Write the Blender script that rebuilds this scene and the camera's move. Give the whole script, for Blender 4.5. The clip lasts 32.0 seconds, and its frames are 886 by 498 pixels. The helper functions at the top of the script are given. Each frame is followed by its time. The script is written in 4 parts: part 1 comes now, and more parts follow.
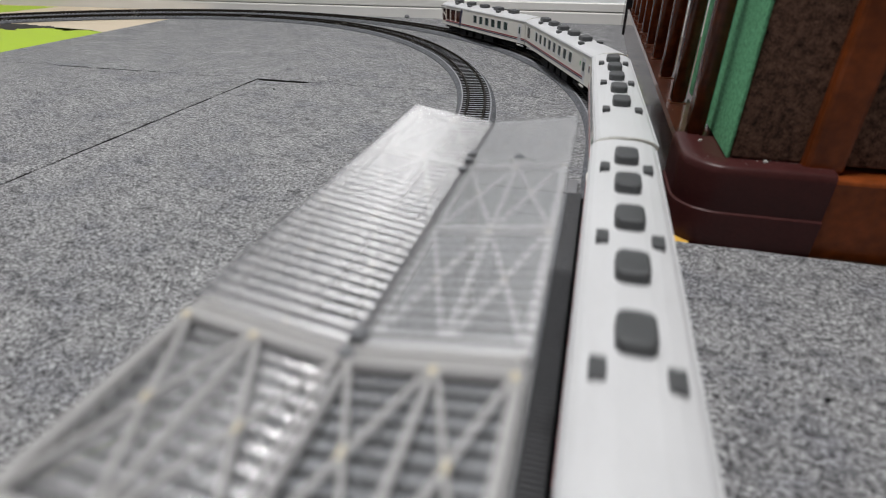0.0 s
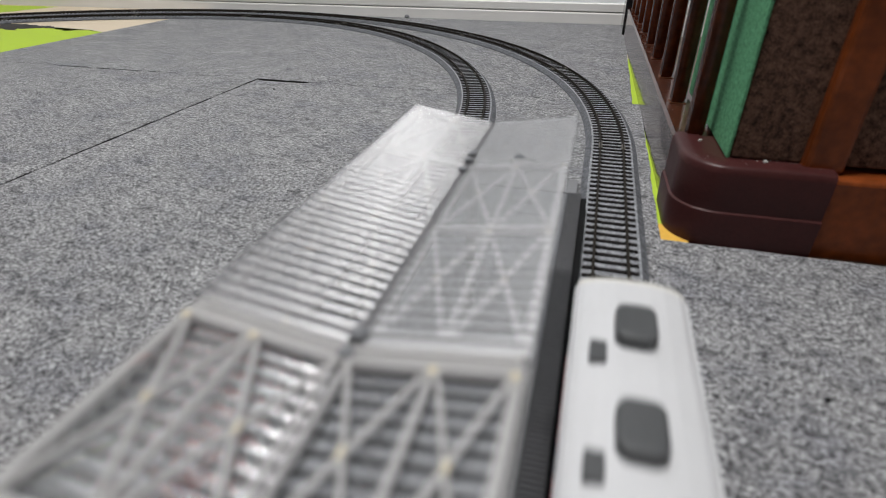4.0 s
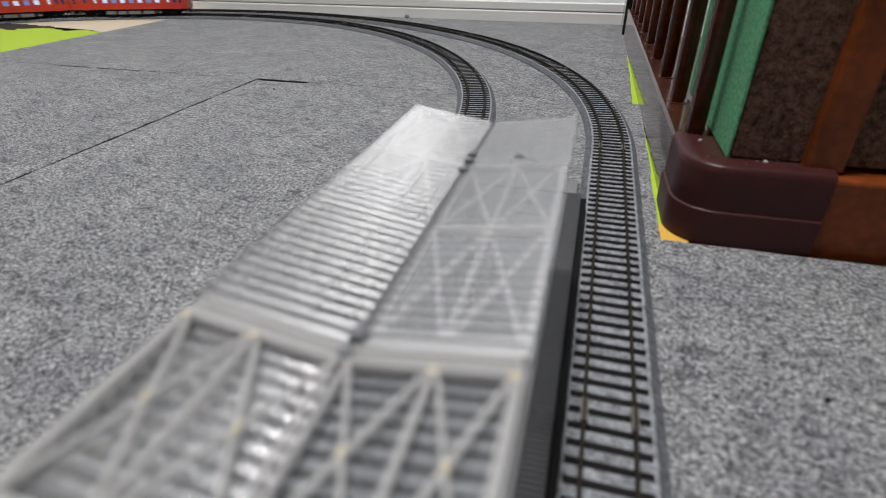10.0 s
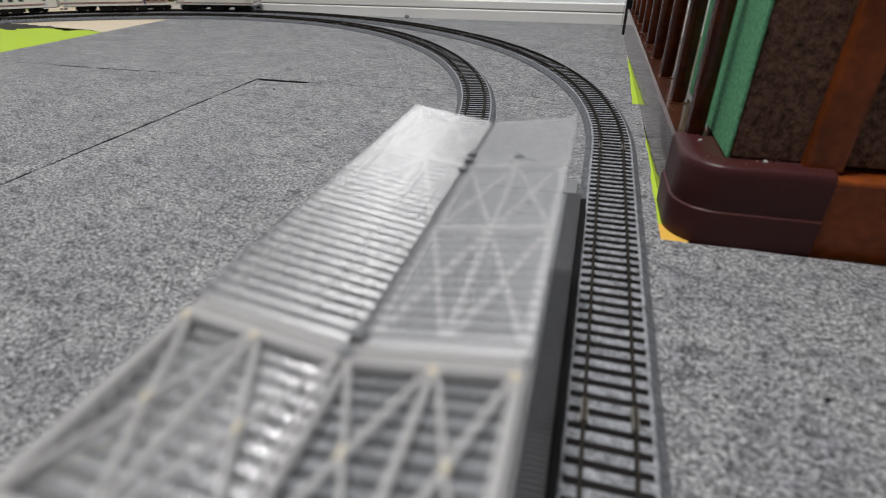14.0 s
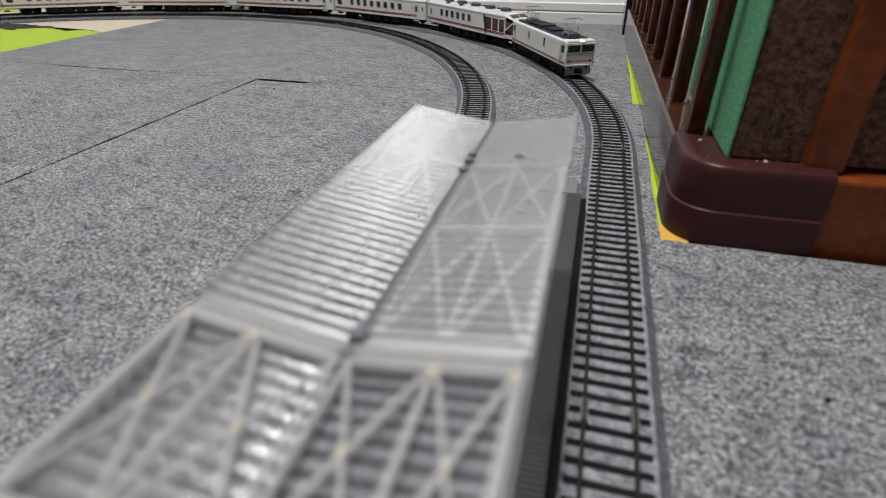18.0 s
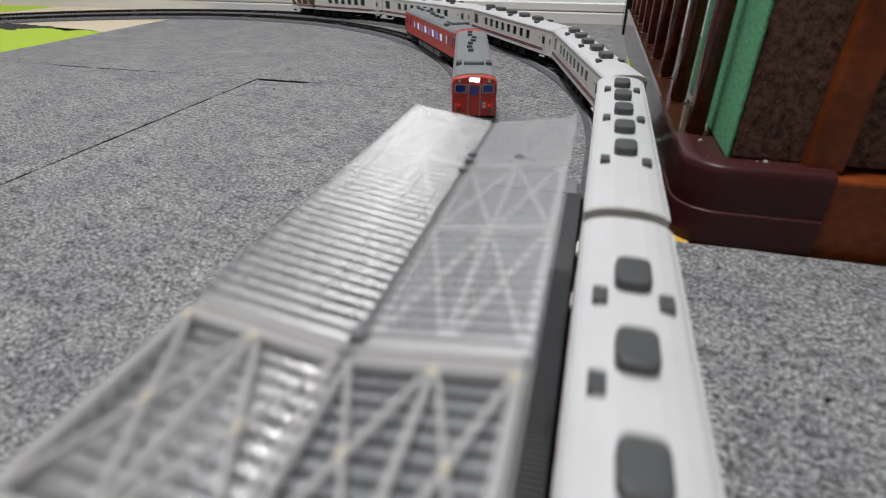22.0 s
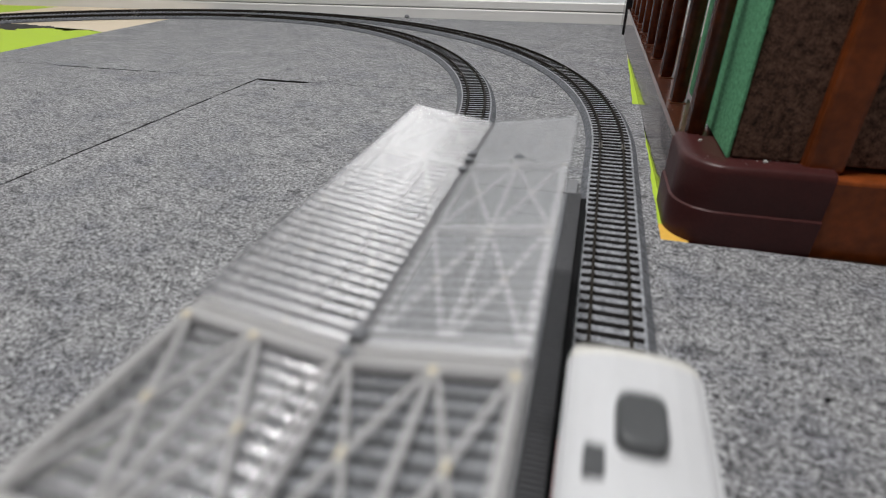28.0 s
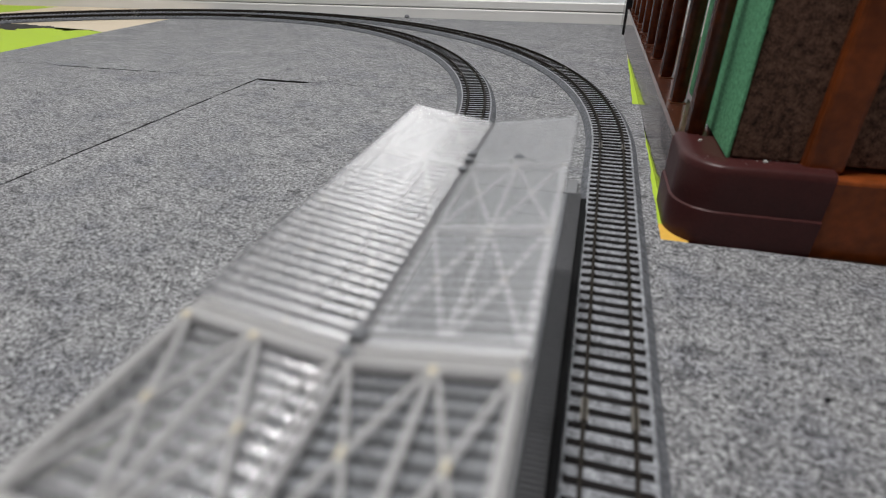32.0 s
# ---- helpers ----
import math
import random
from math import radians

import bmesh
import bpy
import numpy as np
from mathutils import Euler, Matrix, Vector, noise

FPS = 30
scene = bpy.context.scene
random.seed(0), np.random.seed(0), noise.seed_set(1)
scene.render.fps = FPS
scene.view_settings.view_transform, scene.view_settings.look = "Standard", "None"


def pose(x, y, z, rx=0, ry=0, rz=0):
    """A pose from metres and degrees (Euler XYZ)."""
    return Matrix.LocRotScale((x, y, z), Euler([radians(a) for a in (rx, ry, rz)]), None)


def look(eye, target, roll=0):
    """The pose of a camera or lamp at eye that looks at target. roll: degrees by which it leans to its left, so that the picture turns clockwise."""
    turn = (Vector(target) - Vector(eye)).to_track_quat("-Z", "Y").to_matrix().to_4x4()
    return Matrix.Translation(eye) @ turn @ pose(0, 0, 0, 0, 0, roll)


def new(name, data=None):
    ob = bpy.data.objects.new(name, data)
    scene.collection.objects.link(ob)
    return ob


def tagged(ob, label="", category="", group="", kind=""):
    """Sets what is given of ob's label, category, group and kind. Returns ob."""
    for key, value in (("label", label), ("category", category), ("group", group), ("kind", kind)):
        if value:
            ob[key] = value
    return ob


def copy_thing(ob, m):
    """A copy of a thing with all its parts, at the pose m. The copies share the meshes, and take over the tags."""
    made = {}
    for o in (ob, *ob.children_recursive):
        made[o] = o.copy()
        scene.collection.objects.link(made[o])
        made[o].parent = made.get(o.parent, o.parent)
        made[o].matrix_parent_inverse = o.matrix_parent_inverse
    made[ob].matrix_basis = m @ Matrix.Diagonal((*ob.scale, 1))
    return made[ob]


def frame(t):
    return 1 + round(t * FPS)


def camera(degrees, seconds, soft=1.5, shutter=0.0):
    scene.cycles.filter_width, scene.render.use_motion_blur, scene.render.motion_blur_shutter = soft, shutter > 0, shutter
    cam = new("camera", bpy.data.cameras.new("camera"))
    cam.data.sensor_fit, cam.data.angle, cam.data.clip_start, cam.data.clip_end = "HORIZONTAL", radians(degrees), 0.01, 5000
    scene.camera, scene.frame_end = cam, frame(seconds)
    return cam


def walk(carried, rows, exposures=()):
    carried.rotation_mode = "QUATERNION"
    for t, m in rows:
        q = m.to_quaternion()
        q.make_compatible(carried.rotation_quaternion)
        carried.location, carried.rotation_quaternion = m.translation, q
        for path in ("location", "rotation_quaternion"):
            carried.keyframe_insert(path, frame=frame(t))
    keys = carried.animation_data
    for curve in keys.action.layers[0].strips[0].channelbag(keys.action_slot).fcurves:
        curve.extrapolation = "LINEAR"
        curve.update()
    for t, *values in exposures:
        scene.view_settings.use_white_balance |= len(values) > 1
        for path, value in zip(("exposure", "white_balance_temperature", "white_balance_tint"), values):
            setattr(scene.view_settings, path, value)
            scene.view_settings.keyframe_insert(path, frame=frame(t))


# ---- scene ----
cam = camera(80.29, 32.0, soft=0.8, shutter=0.5)
EYE = Vector((0.0, 0.0, 0.1445))
AIM = EYE + Vector((-math.sin(radians(15.72)) * math.cos(radians(31.06)),
                    math.cos(radians(15.72)) * math.cos(radians(31.06)), -math.sin(radians(31.06))))
VIEW = look(EYE, AIM, -0.32)
walk(cam, [(0.0, VIEW), (32.0, VIEW)])
cam.data.dof.use_dof, cam.data.dof.focus_distance, cam.data.dof.aperture_fstop = True, 0.56, 9.5

# ---- light ----
world = bpy.data.worlds.new("room_air")
world.use_nodes = True
world.node_tree.nodes["Background"].inputs[0].default_value = (0.8, 0.9, 1.0, 1)
world.node_tree.nodes["Background"].inputs[1].default_value = 0.05
scene.world = world
scene.view_settings.exposure = 0.0


def area_lamp(name, at, size, power, colour):
    data = bpy.data.lights.new(name, "AREA")
    data.shape, data.size, data.energy, data.color = "DISK", size, power, colour
    ob = new(name, data)
    ob.matrix_world = Matrix.Translation(at)
    return ob


area_lamp("ceiling_lamp_light", (-0.32, 0.16, 2.30), 0.34, 46.5, (0.99, 0.98, 0.985))


# ---- materials ----
def material(name, colour, rough=0.5, metal=0.0, vary=0.12, scale=60.0, fine=600.0, bump=0.0, bump_scale=800.0,
             spec=0.5, random_shade=0.0, emit=None, power=0.0, coat=0.0):
    """A node material: base colour broken up at two scales, roughness variation and a fine bump."""
    m = bpy.data.materials.new(name)
    m.use_nodes = True
    nt = m.node_tree
    b = nt.nodes["Principled BSDF"]
    tc = nt.nodes.new("ShaderNodeTexCoord")
    n1 = nt.nodes.new("ShaderNodeTexNoise")
    n1.inputs["Scale"].default_value, n1.inputs["Detail"].default_value = scale, 4
    n2 = nt.nodes.new("ShaderNodeTexNoise")
    n2.inputs["Scale"].default_value, n2.inputs["Detail"].default_value = fine, 3
    for n in (n1, n2):
        nt.links.new(tc.outputs["Object"], n.inputs["Vector"])
    add = nt.nodes.new("ShaderNodeMath")
    add.operation = "ADD"
    nt.links.new(n1.outputs["Fac"], add.inputs[0])
    nt.links.new(n2.outputs["Fac"], add.inputs[1])
    rng = nt.nodes.new("ShaderNodeMapRange")
    rng.inputs["From Min"].default_value, rng.inputs["From Max"].default_value = 0.6, 1.4
    rng.inputs["To Min"].default_value, rng.inputs["To Max"].default_value = 1 - vary, 1 + vary
    nt.links.new(add.outputs[0], rng.inputs["Value"])
    last = rng.outputs["Result"]
    if random_shade:
        info = nt.nodes.new("ShaderNodeObjectInfo")
        r2 = nt.nodes.new("ShaderNodeMapRange")
        r2.inputs["To Min"].default_value, r2.inputs["To Max"].default_value = 1 - random_shade, 1 + random_shade
        nt.links.new(info.outputs["Random"], r2.inputs["Value"])
        mul = nt.nodes.new("ShaderNodeMath")
        mul.operation = "MULTIPLY"
        nt.links.new(last, mul.inputs[0])
        nt.links.new(r2.outputs["Result"], mul.inputs[1])
        last = mul.outputs[0]
    mix = nt.nodes.new("ShaderNodeVectorMath")
    mix.operation = "SCALE"
    mix.inputs[0].default_value = colour
    nt.links.new(last, mix.inputs["Scale"])
    nt.links.new(mix.outputs[0], b.inputs["Base Color"])
    rr = nt.nodes.new("ShaderNodeMapRange")
    rr.inputs["To Min"].default_value, rr.inputs["To Max"].default_value = max(0.02, rough * 0.8), min(1, rough * 1.2)
    nt.links.new(n1.outputs["Fac"], rr.inputs["Value"])
    nt.links.new(rr.outputs["Result"], b.inputs["Roughness"])
    b.inputs["Metallic"].default_value, b.inputs["Specular IOR Level"].default_value = metal, spec
    b.inputs["Coat Weight"].default_value, b.inputs["Coat Roughness"].default_value = coat, 0.1
    if bump:
        n3 = nt.nodes.new("ShaderNodeTexNoise")
        n3.inputs["Scale"].default_value, n3.inputs["Detail"].default_value = bump_scale, 4
        nt.links.new(tc.outputs["Object"], n3.inputs["Vector"])
        bp = nt.nodes.new("ShaderNodeBump")
        bp.inputs["Strength"].default_value, bp.inputs["Distance"].default_value = bump, 0.001
        nt.links.new(n3.outputs["Fac"], bp.inputs["Height"])
        nt.links.new(bp.outputs["Normal"], b.inputs["Normal"])
    if emit:
        b.inputs["Emission Color"].default_value, b.inputs["Emission Strength"].default_value = (*emit, 1), power
    return m


def carpet_material():
    """Grey needle-felt: light and dark fibres matted together, blotched at a larger scale."""
    m = bpy.data.materials.new("grey_felt_carpet")
    m.use_nodes = True
    nt = m.node_tree
    b = nt.nodes["Principled BSDF"]
    tc = nt.nodes.new("ShaderNodeTexCoord")

    def noise_of(scale, detail, rough, stretch=(1, 1, 1), turn=0.0):
        mp = nt.nodes.new("ShaderNodeMapping")
        mp.inputs["Scale"].default_value, mp.inputs["Rotation"].default_value = stretch, (0, 0, turn)
        n = nt.nodes.new("ShaderNodeTexNoise")
        n.inputs["Scale"].default_value, n.inputs["Detail"].default_value, n.inputs["Roughness"].default_value = scale, detail, rough
        nt.links.new(tc.outputs["Object"], mp.inputs["Vector"])
        nt.links.new(mp.outputs["Vector"], n.inputs["Vector"])
        return n.outputs["Fac"]

    def ramp(src, stops):
        r = nt.nodes.new("ShaderNodeValToRGB")
        r.color_ramp.elements[0].position, r.color_ramp.elements[0].color = stops[0][0], (*stops[0][1], 1)
        r.color_ramp.elements[1].position, r.color_ramp.elements[1].color = stops[-1][0], (*stops[-1][1], 1)
        for p, c in stops[1:-1]:
            e = r.color_ramp.elements.new(p)
            e.color = (*c, 1)
        nt.links.new(src, r.inputs["Fac"])
        return r.outputs["Color"]

    def blend(kind, fac, a, c):
        x = nt.nodes.new("ShaderNodeMix")
        x.data_type, x.blend_type = "RGBA", kind
        x.inputs["Factor"].default_value = fac
        nt.links.new(a, x.inputs["A"])
        nt.links.new(c, x.inputs["B"])
        return x.outputs["Result"]

    base = ramp(noise_of(600, 9, 0.85, (0.8, 0.9, 1.0), 0.27), [(0.415, (0.037, 0.0375, 0.041)), (0.5, (0.295, 0.296, 0.303)), (0.585, (0.62, 0.62, 0.627))])
    flecks = ramp(noise_of(260, 9, 0.86, (0.8, 0.95, 1.0), 0.2), [(0.41, (0.16, 0.16, 0.165)), (0.475, (0.96, 0.96, 0.96)), (0.6, (1.08, 1.08, 1.08))])
    specks = ramp(noise_of(800, 6, 0.75, (0.6, 0.9, 1.0), 0.3), [(0.385, (0.10, 0.10, 0.105)), (0.45, (1.0, 1.0, 1.0)), (0.7, (1.06, 1.06, 1.06))])
    pale = ramp(noise_of(420, 6, 0.75, (1.0, 0.8, 1.0), -0.5), [(0.40, (0.86, 0.86, 0.87)), (0.56, (1.0, 1.0, 1.0)), (0.70, (1.4, 1.4, 1.4))])
    blotch = ramp(noise_of(24, 5, 0.7, (0.8, 1.0, 1.0), 0.25), [(0.32, (0.76, 0.77, 0.815)), (0.5, (0.98, 0.98, 0.975)), (0.68, (1.16, 1.16, 1.15))])
    matted = ramp(noise_of(105, 9, 0.84, (0.75, 1.0, 1.0), 0.25), [(0.40, (0.44, 0.44, 0.455)), (0.49, (1.0, 1.0, 1.0)), (0.60, (1.10, 1.10, 1.10))])
    col = blend("MULTIPLY", 1.0, base, flecks)
    col = blend("MULTIPLY", 1.0, col, specks)
    col = blend("MULTIPLY", 1.0, col, matted)
    col = blend("MULTIPLY", 1.0, col, pale)
    col = blend("MULTIPLY", 1.0, col, blotch)
    nt.links.new(col, b.inputs["Base Color"])
    b.inputs["Roughness"].default_value, b.inputs["Specular IOR Level"].default_value = 0.95, 0.1
    b.inputs["Sheen Weight"].default_value = 0.15
    bp = nt.nodes.new("ShaderNodeBump")
    bp.inputs["Strength"].default_value, bp.inputs["Distance"].default_value = 0.7, 0.0012
    nt.links.new(noise_of(520, 6, 0.75), bp.inputs["Height"])
    nt.links.new(bp.outputs["Normal"], b.inputs["Normal"])
    return m


def clear_sheet_material(name, lo, hi, white, gloss_rough, shine, clarity=0.88, tint=(1.0, 1.0, 1.01), glow=0.35, bend=0.0, graze=0.22):
    """Clear polystyrene: part see-through, part white scatter that adds haze, glossy skin."""
    m = bpy.data.materials.new(name)
    m.use_nodes = True
    nt = m.node_tree
    nt.nodes.remove(nt.nodes["Principled BSDF"])
    out = nt.nodes["Material Output"]
    clear = nt.nodes.new("ShaderNodeBsdfTransparent")
    clear.inputs["Color"].default_value = (clarity, clarity, clarity * 1.01, 1)
    milk = nt.nodes.new("ShaderNodeBsdfPrincipled")
    milk.inputs["Base Color"].default_value = (white * tint[0], white * tint[1], white * tint[2], 1)
    milk.inputs["Roughness"].default_value = 0.35
    tc = nt.nodes.new("ShaderNodeTexCoord")
    n = nt.nodes.new("ShaderNodeTexNoise")
    n.inputs["Scale"].default_value, n.inputs["Detail"].default_value = 40, 4
    nt.links.new(tc.outputs["Object"], n.inputs["Vector"])
    r = nt.nodes.new("ShaderNodeMapRange")
    r.inputs["To Min"].default_value, r.inputs["To Max"].default_value = lo, hi
    nt.links.new(n.outputs["Fac"], r.inputs["Value"])
    mix = nt.nodes.new("ShaderNodeMixShader")
    nt.links.new(r.outputs["Result"], mix.inputs["Fac"])
    if bend:
        lens = nt.nodes.new("ShaderNodeBsdfRefraction")
        lens.inputs["IOR"].default_value, lens.inputs["Roughness"].default_value = 1.5, 0.05
        see = nt.nodes.new("ShaderNodeMixShader")
        see.inputs["Fac"].default_value = bend
        nt.links.new(clear.outputs[0], see.inputs[1])
        nt.links.new(lens.outputs[0], see.inputs[2])
        nt.links.new(see.outputs[0], mix.inputs[1])
    else:
        nt.links.new(clear.outputs[0], mix.inputs[1])
    through_light = nt.nodes.new("ShaderNodeBsdfTranslucent")
    through_light.inputs["Color"].default_value = (white * tint[0], white * tint[1], white * tint[2], 1)
    both = nt.nodes.new("ShaderNodeMixShader")
    both.inputs["Fac"].default_value = glow
    nt.links.new(milk.outputs[0], both.inputs[1])
    nt.links.new(through_light.outputs[0], both.inputs[2])
    nt.links.new(both.outputs[0], mix.inputs[2])
    gloss = nt.nodes.new("ShaderNodeBsdfGlossy")
    gloss.inputs["Roughness"].default_value = gloss_rough
    lw = nt.nodes.new("ShaderNodeLayerWeight")
    lw.inputs["Blend"].default_value = 0.5
    pw = nt.nodes.new("ShaderNodeMath")
    pw.operation = "POWER"
    pw.inputs[1].default_value = 4.0
    nt.links.new(lw.outputs["Facing"], pw.inputs[0])
    fr = nt.nodes.new("ShaderNodeMapRange")
    fr.inputs["To Min"].default_value, fr.inputs["To Max"].default_value = shine, graze
    nt.links.new(pw.outputs[0], fr.inputs["Value"])
    mix2 = nt.nodes.new("ShaderNodeMixShader")
    nt.links.new(fr.outputs[0], mix2.inputs["Fac"])
    nt.links.new(mix.outputs[0], mix2.inputs[1])
    nt.links.new(gloss.outputs[0], mix2.inputs[2])
    nt.links.new(mix2.outputs[0], out.inputs["Surface"])
    return m


